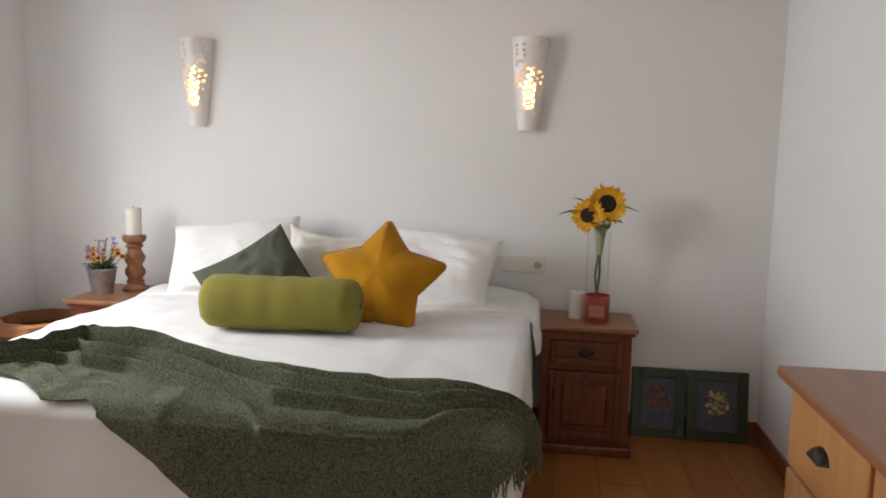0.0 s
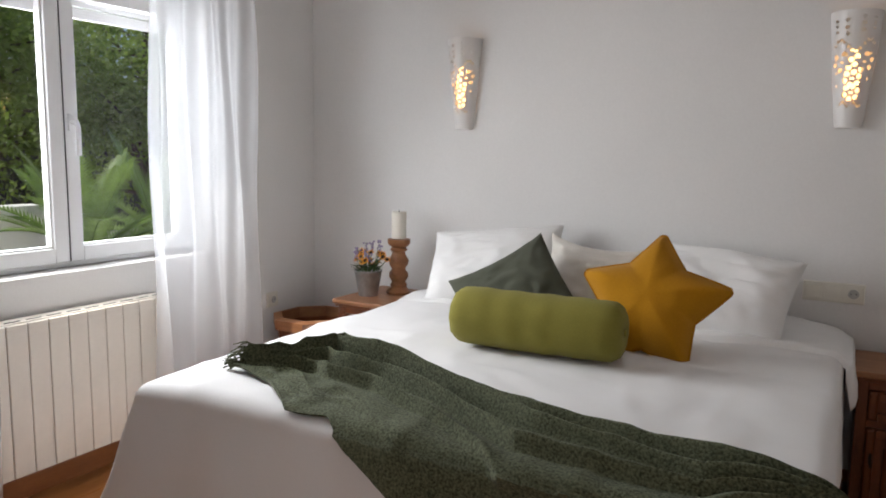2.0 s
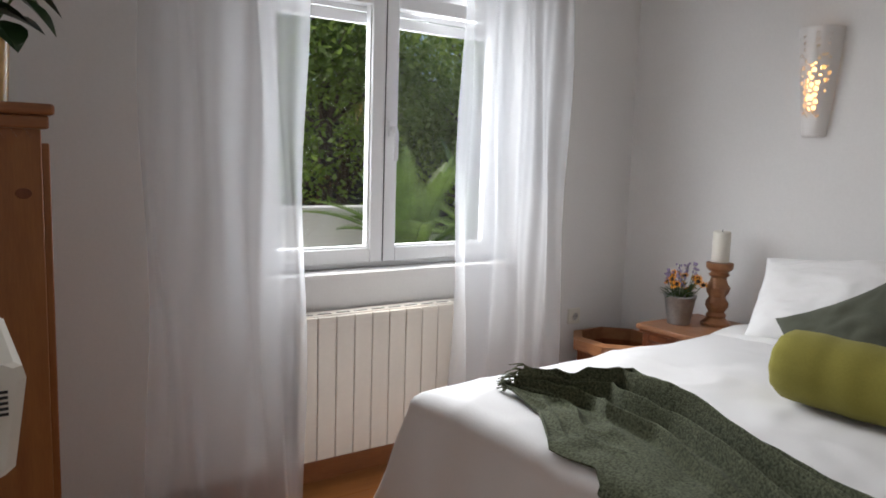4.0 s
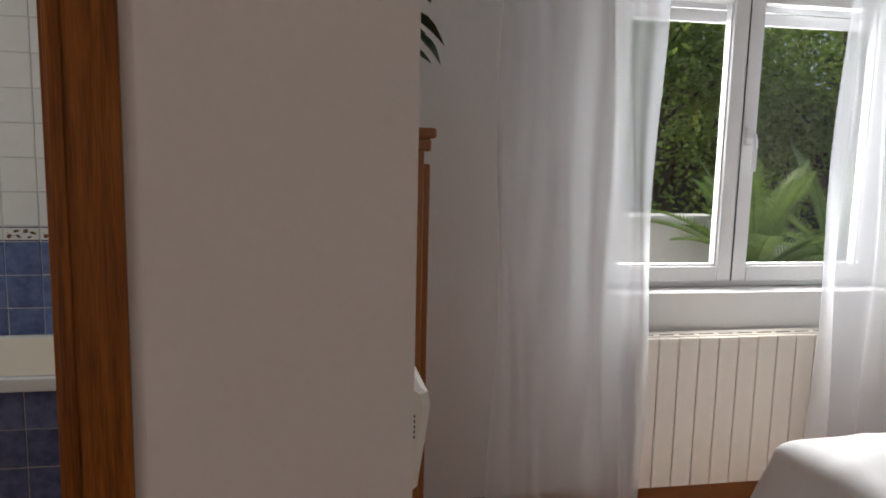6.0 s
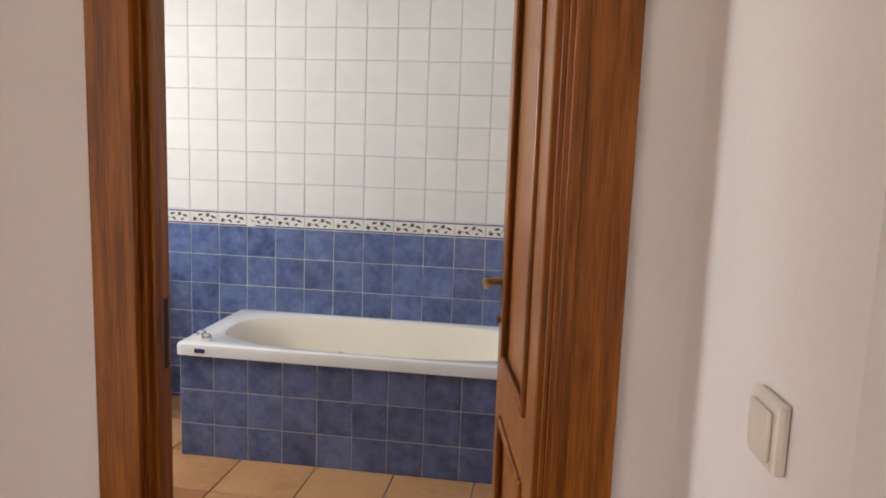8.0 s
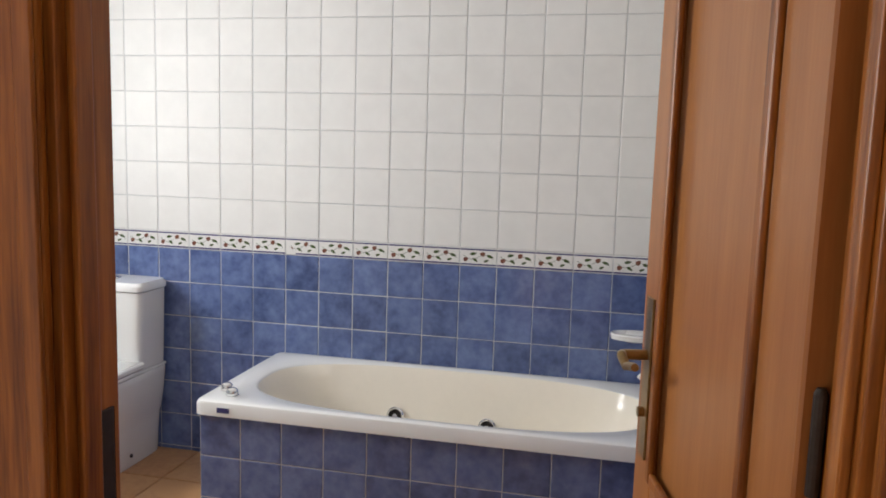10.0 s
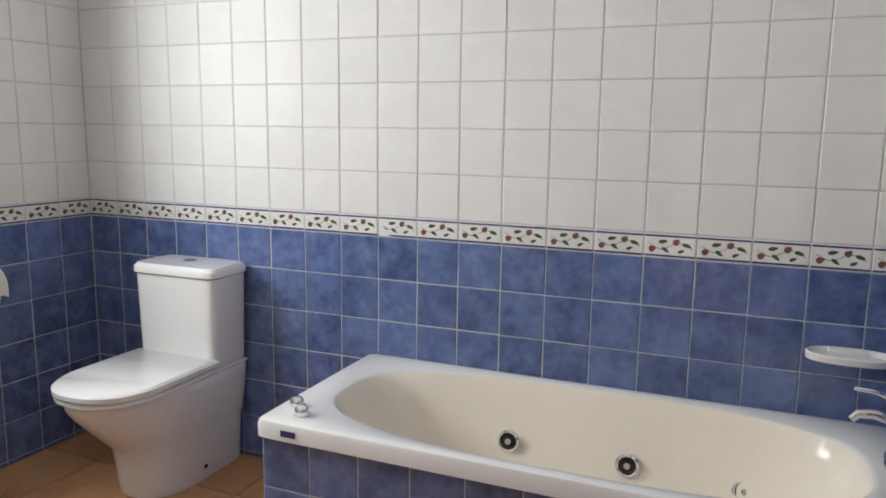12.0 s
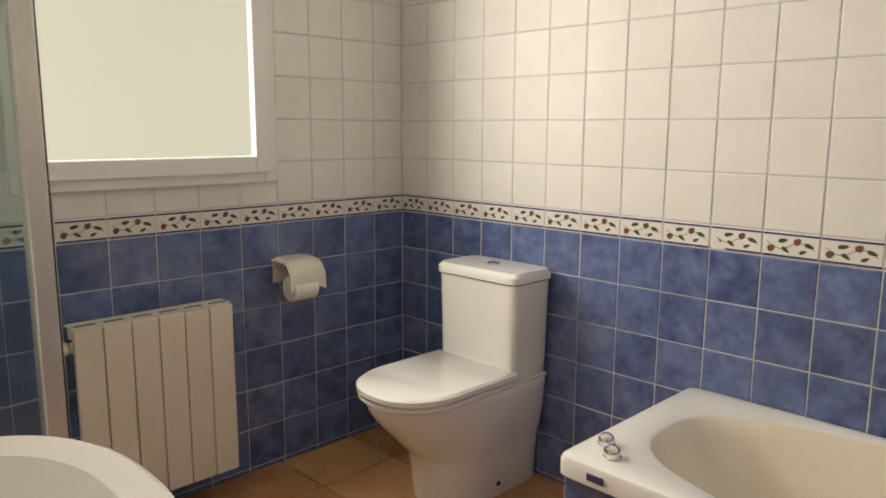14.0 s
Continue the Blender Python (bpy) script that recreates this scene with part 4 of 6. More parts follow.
def star_cushion():
    """Five-pointed stuffed star with straight sides, blunt tips and a corded seam."""
    bm = bmesh.new()
    n, m = 120, 14
    R, k_in = 0.272, 0.60

    def edge(t):
        ph = (t * 5 / (2 * math.pi)) % 1.0
        a = (0.5 - abs(ph - 0.5)) * 2 * math.pi / 5
        q = math.pi / 5
        r = R * k_in * math.sin(q) / (math.sin(a) + k_in * math.sin(q - a))
        return min(r, R * 0.95) * (1 - 0.02 * math.sin(3 * t + 1))

    corners = [Vector(((R * 0.97 if i % 2 == 0 else R * k_in) * math.sin(math.pi * i / 5), (R * 0.97 if i % 2 == 0 else R * k_in) * math.cos(math.pi * i / 5))) for i in range(10)]

    def inset(p):
        best = 9.0
        for a, b in zip(corners, corners[1:] + corners[:1]):
            ab = b - a
            f = min(1.0, max(0.0, (p - a).dot(ab) / ab.length_squared))
            best = min(best, (p - a - ab * f).length)
        return best

    for s in (1, -1):
        rings = []
        for j in range(m + 1):
            k = j / m
            row_ = []
            for i in range(n):
                t = 2 * math.pi * i / n
                d = 0.0 if k == 1 else 0.098 * (1 - math.exp(-inset(Vector((edge(t) * k * math.sin(t), edge(t) * k * math.cos(t)))) / 0.05)) ** 0.7
                px, pz = edge(t) * k * math.sin(t), edge(t) * k * math.cos(t)
                d *= 1 + 0.10 * noise.noise(Vector((9 * px, 9 * pz, s))) + 0.05 * noise.noise(Vector((22 * px, 22 * pz, s + 4)))
                row_.append(bm.verts.new((px, s * max(d, 0.0), pz)))
            rings.append(row_)
        for a, b in zip(rings, rings[1:]):
            for i in range(n):
                bm.faces.new((a[i], a[(i + 1) % n], b[(i + 1) % n], b[i]))
    bmesh.ops.remove_doubles(bm, verts=bm.verts, dist=1e-5)
    bmesh.ops.recalc_face_normals(bm, faces=bm.faces)
    for _ in range(3):
        bmesh.ops.smooth_vert(bm, verts=[v for v in bm.verts if abs(v.co.y) > 0.012], factor=0.5, use_axis_y=True)
    c = link("star_cushion", bm, MUSTARD, smooth=True)
    c.matrix_world = pose(-2.165, 4.37, 0.842) @ pose(0, 0, 0, 0, 0, 3) @ pose(0, 0, 0, -30, 0, 0) @ pose(0, 0, 0, 0, 3, 0)
    pts = [Vector((1.004 * edge(2 * math.pi * i / 240) * math.sin(2 * math.pi * i / 240), 0, 1.004 * edge(2 * math.pi * i / 240) * math.cos(2 * math.pi * i / 240))) for i in range(241)]
    part("piping", tube(pts, 0.0042, 6), MUSTARD, c, "corded seam", True)
    return tagged(c, "mustard yellow star-shaped felt cushion leaning on the pillows", "cushion")


star_cushion()


def bolster():
    b = empty("bolster", -2.468, 4.085, BZ + 0.106, 3, "olive green felt bolster with gathered, buttoned ends", "bolster")
    prof = [(0.004, -0.290), (0.030, -0.294), (0.060, -0.292), (0.083, -0.280), (0.094, -0.262), (0.098, -0.23)]
    prof = prof + [(0.0985 + 0.0015 * math.sin(i), -0.21 + 0.42 * i / 24) for i in range(25)] + [(r, -z) for r, z in prof[::-1]]
    bm = lathe(prof, 48)
    for v in bm.verts:
        a = math.atan2(v.co.y, v.co.x)
        k = max(0.0, (abs(v.co.z) - 0.24) / 0.055)
        rr = 1 + 0.035 * k * math.sin(11 * a) + 0.032 * noise.noise(Vector((v.co.x * 6, v.co.y * 6, v.co.z * 5))) + 0.012 * noise.noise(Vector((v.co.x * 26, v.co.y * 26, v.co.z * 16)))
        v.co.x *= rr
        v.co.y *= rr
    body = part("body", bm, OLIVE, b, "", True)
    body.matrix_local = pose(0, 0, 0, 0, 90, 0)
    for s in (1, -1):
        p = part("button", lathe([(0.003, -0.004), (0.013, -0.002), (0.013, 0.003), (0.004, 0.006)], 16), OLIVE, b, "covered button", True)
        p.matrix_local = pose(s * 0.2945, 0, 0, 0, s * 90, 0)
    return b


bolster()


def spline(keys, u):
    """Smooth value through (u, value...) keys."""
    for a, b in zip(keys, keys[1:]):
        if u <= b[0]:
            t = (u - a[0]) / (b[0] - a[0])
            t = t * t * (3 - 2 * t) * 0.5 + t * 0.5
            return [p + (q - p) * t for p, q in zip(a[1:], b[1:])]
    return list(keys[-1][1:])


THROW_TOP = [(0, -3.13, 0.21), (0.08, -3.02, 0.32), (0.16, -2.93, 0.44), (0.34, -2.64, 0.40), (0.55, -2.24, 0.30), (0.8, -1.80, 0.21), (1, -1.50, 0.15)]
THROW_LOW = [(0, -3.16, 0.16), (0.10, -2.98, 0.13), (0.20, -2.82, 0.02), (0.29, -2.69, 0.03), (0.37, -2.52, -0.07), (0.45, -2.38, -0.17), (0.57, -2.16, -0.38), (0.8, -1.80, -0.30), (0.92, -1.64, -0.12), (1, -1.535, 0.0)]


# rows: place across the cloth at its two ends, width, height, phase
THROW_ROPES = [(0.06, 0.07, 0.042, 0.058, 0.3), (0.19, 0.18, 0.044, 0.070, 2.1), (0.34, 0.28, 0.040, 0.060, 4.0), (0.50, 0.37, 0.042, 0.040, 5.2)]


def throw_point(u, v):
    t, w = spline(THROW_TOP, u), spline(THROW_LOW, u)
    k = v
    x, q = t[0] + (w[0] - t[0]) * k, t[1] + (w[1] - t[1]) * k
    # ropes of cloth gathered along the upper edge, crumpled at the fringed corner
    fold = 0.0
    for c0, c1, wd, amp, ph in THROW_ROPES:
        c = c0 + (c1 - c0) * u + 0.020 * math.sin(6 * u + ph) + 0.014 * noise.noise(Vector((u * 6, ph, 1)))
        e = v - c
        w2 = wd * (1.2 if e < 0 else 0.42) * (1.0 + 0.3 * noise.noise(Vector((u * 3, ph, 7))))
        fold = max(fold, amp * (0.72 + 0.45 * noise.noise(Vector((u * 2.2, ph, 3))) + 0.35 * math.exp(-((u - 0.25) / 0.2) ** 2)) * math.exp(-(e / max(w2, 0.008)) ** 2))
    near = math.exp(-(v / 0.5) ** 2)
    left = math.exp(-(u / 0.20) ** 2)
    rid = 1 - abs(noise.noise(Vector((u * 9 + v * 2, v * 5 - u * 3, 12)))) * 3.2
    fold += 0.015 * left * max(0.0, rid) ** 1.5
    fold += 0.005 * max(0.0, 1 - abs(noise.noise(Vector((u * 3.2 + v, v * 6, 17)))) * 5) * (0.25 + 0.75 * near)
    fold += 0.010 * noise.noise(Vector((u * 7, v * 3.2, 2))) * (0.4 + near) + 0.004 * noise.noise(Vector((u * 18, v * 9, 5)))
    fold *= min(1.0, v / 0.015 + 0.15)
    p, d = drape(x, q, 0.010 + max(0.0, fold + 0.004))
    if q < 0:
        p.y -= 0.012 + 0.10 * max(0.0, d - 0.05) + 0.012 * math.sin(x * 10 + 1) * min(1, d * 4)
    return p


def throw_blanket():
    o = Vector((-2.3, 3.6, BZ))
    b = empty("throw_blanket", *o, label="dark green woollen throw with a fringe, draped over the bed's foot", category="blanket")
    part("cloth", _shift(sheet(throw_point, 230, 210, 0.006), o), WOOL, b, "", True)
    rnd = random.Random(5)
    bm = bmesh.new()
    def tassel(p, d, ln):
        d = d.normalized()
        side = Vector((rnd.uniform(-1, 1), rnd.uniform(-1, 1), rnd.uniform(-0.4, 0.4)))
        tube([p, p + d * ln * 0.4 + side * 0.004, p + d * ln * 0.75 + side * 0.012 - Vector((0, 0, ln * 0.1)), p + d * ln + side * 0.018 - Vector((0, 0, ln * 0.15))], 0.0026, 5, bm, 0.5)
    for i in range(46):
        v = i / 45
        p, q = throw_point(0.0, v), throw_point(0.03, v)
        d = p - q
        d.z = min(d.z, -0.1 * d.length)
        tassel(p + Vector((0, 0, 0.004)), d, rnd.uniform(0.025, 0.05))
    for i in range(70):
        v = 0.05 + 0.95 * i / 69
        p, q = throw_point(1.0, v), throw_point(0.98, v)
        tassel(p, (p - q).normalized() * 0.6 + Vector((0, -0.25, -0.8)), rnd.uniform(0.03, 0.055))
    for i in range(60):
        u = 0.72 + 0.28 * i / 59
        p, q = throw_point(u, 1.0), throw_point(u, 0.97)
        tassel(p, (p - q).normalized() * 0.5 + Vector((0, -0.1, -1)), rnd.uniform(0.03, 0.055))
    tagged(part("fringe", _shift(bm, o), WOOL, b, "twisted wool fringe"), kind="stuff")
    return b


throw_blanket()


# ---- nightstands and what stands on them ----
def nightstand(x0, x1, y0, top, label, lower_door=True):
    """Rustic cabinet: moulded top, drawer and panelled door with iron pulls, plinth."""
    y1 = YB - 0.022
    n = empty("nightstand", (x0 + x1) / 2, (y0 + y1) / 2, 0, label=label, category="nightstand")
    o = n.location.copy()
    S = lambda bm: _shift(bm, o)
    c0, c1, f = x0 + 0.025, x1 - 0.025, y0 + 0.022
    part("top", S(box(x0, y0, top - 0.024, x1, y1, top, 0.007, 3)), WALNUT_TOP, n, "worn wooden top with moulded edge")
    part("cornice", S(box(x0 + 0.012, y0 + 0.010, top - 0.038, x1 - 0.012, y1, top - 0.0245, 0.004)), WALNUT, n)
    bm = box(c0, f + 0.014, 0.045, c1, y1 - 0.002, top - 0.0385, 0.003, 1)
    box(c0, f, 0.045, c0 + 0.035, f + 0.0138, top - 0.0385, 0.002, 1, bm)
    box(c1 - 0.035, f, 0.045, c1, f + 0.0138, top - 0.0385, 0.002, 1, bm)
    for z in (0.045, top - 0.205, top - 0.068):
        box(c0 + 0.035, f, z, c1 - 0.035, f + 0.0138, z + 0.028, 0.002, 1, bm)
    part("body", S(bm), WALNUT, n)
    part("plinth", S(box(c0 - 0.020, f - 0.024, 0.0, c1 + 0.020, y1, 0.044, 0.010, 3)), WALNUT, n)

    def panelled(name, a, b, z0, z1):
        d = part(name, S(box(a, f - 0.004, z0, b, f + 0.0135, z1, 0.002, 1)), WALNUT, n)
        bm = bmesh.new()
        m = 0.030
        box(a, f - 0.020, z0, a + m, f - 0.0042, z1, 0.009, 3, bm)
        box(b - m, f - 0.020, z0, b, f - 0.0042, z1, 0.004, 2, bm)
        box(a + m, f - 0.020, z0, b - m, f - 0.0042, z0 + m, 0.004, 2, bm)
        box(a + m, f - 0.020, z1 - m, b - m, f - 0.0042, z1, 0.004, 2, bm)
        q = part("moulding", S(bm), WALNUT, d)
        if z1 - z0 > 0.2:
            part("raised_field", S(box(a + 0.060, f - 0.017, z0 + 0.060, b - 0.060, f - 0.0042, z1 - 0.060, 0.010, 2)), WALNUT, d)
        return d

    d1 = panelled("drawer", c0 + 0.037, c1 - 0.037, top - 0.175, top - 0.070)
    xm = (c0 + c1) / 2
    bm = lathe([(0.030, 0), (0.030, 0.002), (0.012, 0.004)], 18, (0, 0, 0), sx=1.3, sy=0.6)
    bmesh.ops.rotate(bm, verts=bm.verts, matrix=Matrix.Rotation(radians(90), 3, "X"))
    bmesh.ops.translate(bm, verts=bm.verts, vec=Vector((xm, f - 0.0042, top - 0.122)))
    part("pull_plate", S(bm), IRON, d1, "dark iron pull")
    part("pull_drop", S(tube([(xm - 0.028, f - 0.016, top - 0.118), (xm - 0.015, f - 0.022, top - 0.132), (xm, f - 0.024, top - 0.136), (xm + 0.015, f - 0.022, top - 0.132), (xm + 0.028, f - 0.016, top - 0.118)], 0.004, 8)), IRON, d1, "", True)
    if lower_door:
        d2 = panelled("cabinet_door", c0 + 0.037, c1 - 0.037, 0.075, top - 0.207)
        part("pull_drop", S(tube([(c0 + 0.058, f - 0.016, 0.30), (c0 + 0.056, f - 0.022, 0.28), (c0 + 0.058, f - 0.022, 0.262), (c0 + 0.060, f - 0.018, 0.25)], 0.006, 8)), IRON, d2, "dark iron drop pull", True)
        part("key_plate", S(box(c0 + 0.050, f - 0.0145, 0.245, c0 + 0.066, f - 0.0122, 0.315, 0.002, 1)), IRON, d2)
        part("catch", S(tube([(xm - 0.012, f - 0.014, top - 0.222), (xm, f - 0.020, top - 0.224), (xm + 0.012, f - 0.014, top - 0.222)], 0.005, 8)), IRON, d2, "", True)
    return n


nightstand(-1.545, -1.098, 4.80, 0.595, "dark-stained carved wooden nightstand with drawer and panelled door")
nightstand(-3.80, -3.42, 4.70, 0.62, "honey-brown wooden nightstand partly hidden by the bed")
NS_R, NS_L = 0.595, 0.62

WAX = mat("ivory_wax", (0.74, 0.70, 0.62), 0.55, 0.03, 10, 60, 0.1)
BROWNWAX = mat("red_candle_wax", (0.30, 0.075, 0.045), 0.5, 0.1, 12, 60, 0.1)


def red_candle_jar():
    j = empty("candle_jar", -1.275, 4.925, NS_R + 0.001, label="squat red glass jar with a wax candle", category="candle")
    part("jar", lathe([(0.030, 0.0), (0.052, 0.001), (0.055, 0.006), (0.056, 0.125), (0.0535, 0.125), (0.052, 0.012), (0.02, 0.010)], 36), mat("red_jar_glass", (0.30, 0.045, 0.025), 0.12, 0.08, 8, 50, 0.0, coat=0.5), j, "", True)
    part("wax", lathe([(0.020, 0.0105), (0.0515, 0.0125), (0.053, 0.085), (0.03, 0.083)], 32), BROWNWAX, j, "", True)
    part("label", sheet(lambda u, v: Vector((0.0565 * math.cos(-2.35 + 1.3 * u), 0.0565 * math.sin(-2.35 + 1.3 * u), 0.03 + 0.055 * v)), 12, 2), mat("jar_label", (0.40, 0.16, 0.10), 0.5, 0.1, 20, 90, 0.0), j, "faded paper label")
    return j


def flower(bm_p, bm_c, c, d, r, n, seed, layers=2):
    """Petals round a dark disc, facing d."""
    rnd = random.Random(seed)
    d = Vector(d).normalized()
    a = d.orthogonal().normalized()
    b = d.cross(a)
    for L in range(layers):
        for k in range(n):
            t = 2 * math.pi * (k + 0.5 * L) / n + rnd.uniform(-0.08, 0.08)
            out = a * math.cos(t) + b * math.sin(t)
            sd = d.cross(out)
            ln = r * rnd.uniform(0.85, 1.1)
            w = r * 0.17
            tip = c + out * ln + d * r * rnd.uniform(-0.12, 0.22)
            base = c + out * r * 0.33
            m1 = c + out * ln * 0.62 + sd * w + d * r * 0.06
            m2 = c + out * ln * 0.62 - sd * w + d * r * 0.06
            mid = c + out * ln * 0.62 + d * r * 0.0
            vs = [bm_p.verts.new(p) for p in (base + sd * w * 0.6, m1, tip, m2, base - sd * w * 0.6, mid)]
            for q in ((0, 1, 5), (1, 2, 5), (2, 3, 5), (3, 4, 5), (4, 0, 5)):
                bm_p.faces.new([vs[i] for i in q])
    prof = [(0.42, -0.03), (0.44, 0.04), (0.34, 0.09), (0.12, 0.07), (0.02, 0.06)]
    M = Matrix((a, b, d)).transposed()
    seg = 18
    rings = [[bm_c.verts.new(c + M @ Vector((p[0] * r * math.cos(6.2832 * i / seg), p[0] * r * math.sin(6.2832 * i / seg), p[1] * r))) for i in range(seg)] for p in prof]
    for r0, r1 in zip(rings, rings[1:]):
        for i in range(seg):
            bm_c.faces.new((r0[i], r0[(i + 1) % seg], r1[(i + 1) % seg], r1[i]))
    bm_c.faces.new(rings[-1])


def leaf_blade(bm, p, d, up, ln, w):
    d, up = Vector(d).normalized(), Vector(up)
    s = d.cross(up).normalized()
    p = Vector(p)
    up = s.cross(d)
    rows_ = []
    for i in range(6):
        t = i / 5
        ww = w * math.sin(math.pi * min(1, 0.12 + 0.88 * t)) * (1.15 - 0.5 * t)
        c = p + d * ln * t - up * ln * 0.22 * t * t
        rows_.append((bm.verts.new(c - s * ww + up * ww * 0.25), bm.verts.new(c), bm.verts.new(c + s * ww + up * ww * 0.25)))
    for a, b in zip(rows_, rows_[1:]):
        bm.faces.new((a[0], a[1], b[1], b[0]))
        bm.faces.new((a[1], a[2], b[2], b[1]))


PETAL = mat("sunflower_yellow", (0.78, 0.40, 0.012), 0.6, 0.15, 40, 200, 0.1)
DISC = mat("sunflower_disc", (0.030, 0.014, 0.006), 0.9, 0.3, 120, 400, 0.8)
STEM = mat("stem_green", (0.075, 0.12, 0.030), 0.55, 0.2, 30, 120, 0.2)
LEAF = mat("leaf_green", (0.050, 0.095, 0.025), 0.5, 0.25, 20, 90, 0.2)


def sunflower_vase():
    v = empty("sunflower_vase", -1.275, 5.02, NS_R + 0.001, label="tall clear glass cylinder vase with two yellow sunflowers", category="vase")
    g = part("vase", lathe([(0.02, 0.0), (0.050, 0.001), (0.052, 0.006), (0.054, 0.40), (0.0525, 0.40), (0.050, 0.010), (0.02, 0.008)], 40), GLASS, v, "clear glass cylinder", True)
    g.visible_shadow = False
    petals, disc, stems, leaves = bmesh.new(), bmesh.new(), bmesh.new(), bmesh.new()
    heads = [((0.026, -0.05, 0.540), (0.15, -1, 0.25), 0.094), ((-0.060, -0.06, 0.485), (-0.25, -1, 0.1), 0.078)]
    for i, (c, d, r) in enumerate(heads):
        c = Vector(c)
        flower(petals, disc, c, d, r, 19, 3 + i, 3)
        tube([(0.012 - 0.02 * i, 0.0, 0.012), (-0.010 + 0.02 * i, 0.005, 0.2), (0.006, 0, 0.36), (c.x * 0.7, -0.005, 0.46), c - Vector(d).normalized() * 0.02], 0.0058, 8, stems)
    for p, d, ln, w in (((0.05, -0.02, 0.525), (1, -0.15, 0.05), 0.13, 0.030), ((-0.05, -0.03, 0.50), (-1, -0.15, 0.10), 0.15, 0.034), ((0, -0.03, 0.44), (0.3, -1, 0.1), 0.10, 0.040),
                        ((0, -0.03, 0.45), (-0.5, -1, 0.2), 0.09, 0.036), ((-0.05, -0.01, 0.53), (-0.9, 0, 0.55), 0.09, 0.030), ((0.03, -0.03, 0.46), (0.9, -0.8, 0.2), 0.09, 0.034)):
        leaf_blade(leaves, p, d, (0, 0, 1), ln, w)
    part("wrap", lathe([(0.014, 0.30), (0.018, 0.34), (0.026, 0.40), (0.036, 0.44)], 20, (0.004, -0.005, 0), cap=False), mat("pale_green_wrap", (0.30, 0.36, 0.20), 0.4, 0.15, 20, 80, 0.3), v, "pale green wrapping round the stalks", True)
    part("stalk", stems, STEM, v, "", True)
    part("leaves", leaves, LEAF, v)
    part("petals", petals, PETAL, v, "bright yellow petals")
    part("flower_discs", disc, DISC, v, "dark brown discs")
    return v


red_candle_jar()
sunflower_vase()
c = empty("pillar_candle", -1.365, 4.985, NS_R + 0.001, label="pale wax pillar candle on the dark nightstand", category="candle")
part("wax", lathe([(0.036, 0), (0.037, 0.004), (0.037, 0.12), (0.033, 0.125), (0.012, 0.121)], 28), WAX, c, "", True)
part("wick", tube([(0, 0, 0.12), (0.001, 0, 0.132)], 0.0015, 6), BLACK, c)


def candle_holder():
    h = empty("candle_holder", -3.60, 5.00, NS_L + 0.001, label="carved brown wooden candlestick with an ivory pillar candle", category="candlestick")
    prof = [(0.062, 0), (0.064, 0.012), (0.050, 0.022), (0.040, 0.034), (0.044, 0.046), (0.034, 0.06), (0.044, 0.085), (0.047, 0.105), (0.036, 0.128), (0.044, 0.150), (0.047, 0.172), (0.036, 0.196),
            (0.032, 0.215), (0.046, 0.228), (0.034, 0.240), (0.052, 0.252), (0.058, 0.262), (0.058, 0.282), (0.03, 0.284)]
    bm = lathe(prof, 36)
    for v in bm.verts:
        if 0.06 < v.co.z < 0.21:
            a = math.atan2(v.co.y, v.co.x)
            k = 1 + 0.13 * math.sin(4 * a + v.co.z * 70)
            v.co.x *= k
            v.co.y *= k
    part("stick", bm, WALNUT_TOP, h, "twisted carved wood", True)
    part("candle", lathe([(0.037, 0.285), (0.038, 0.29), (0.038, 0.418), (0.034, 0.423), (0.010, 0.419)], 28), WAX, h, "ivory wax candle", True)
    part("wick", tube([(0, 0, 0.418), (0.001, 0, 0.43)], 0.0015, 6), BLACK, h)
    return h


candle_holder()


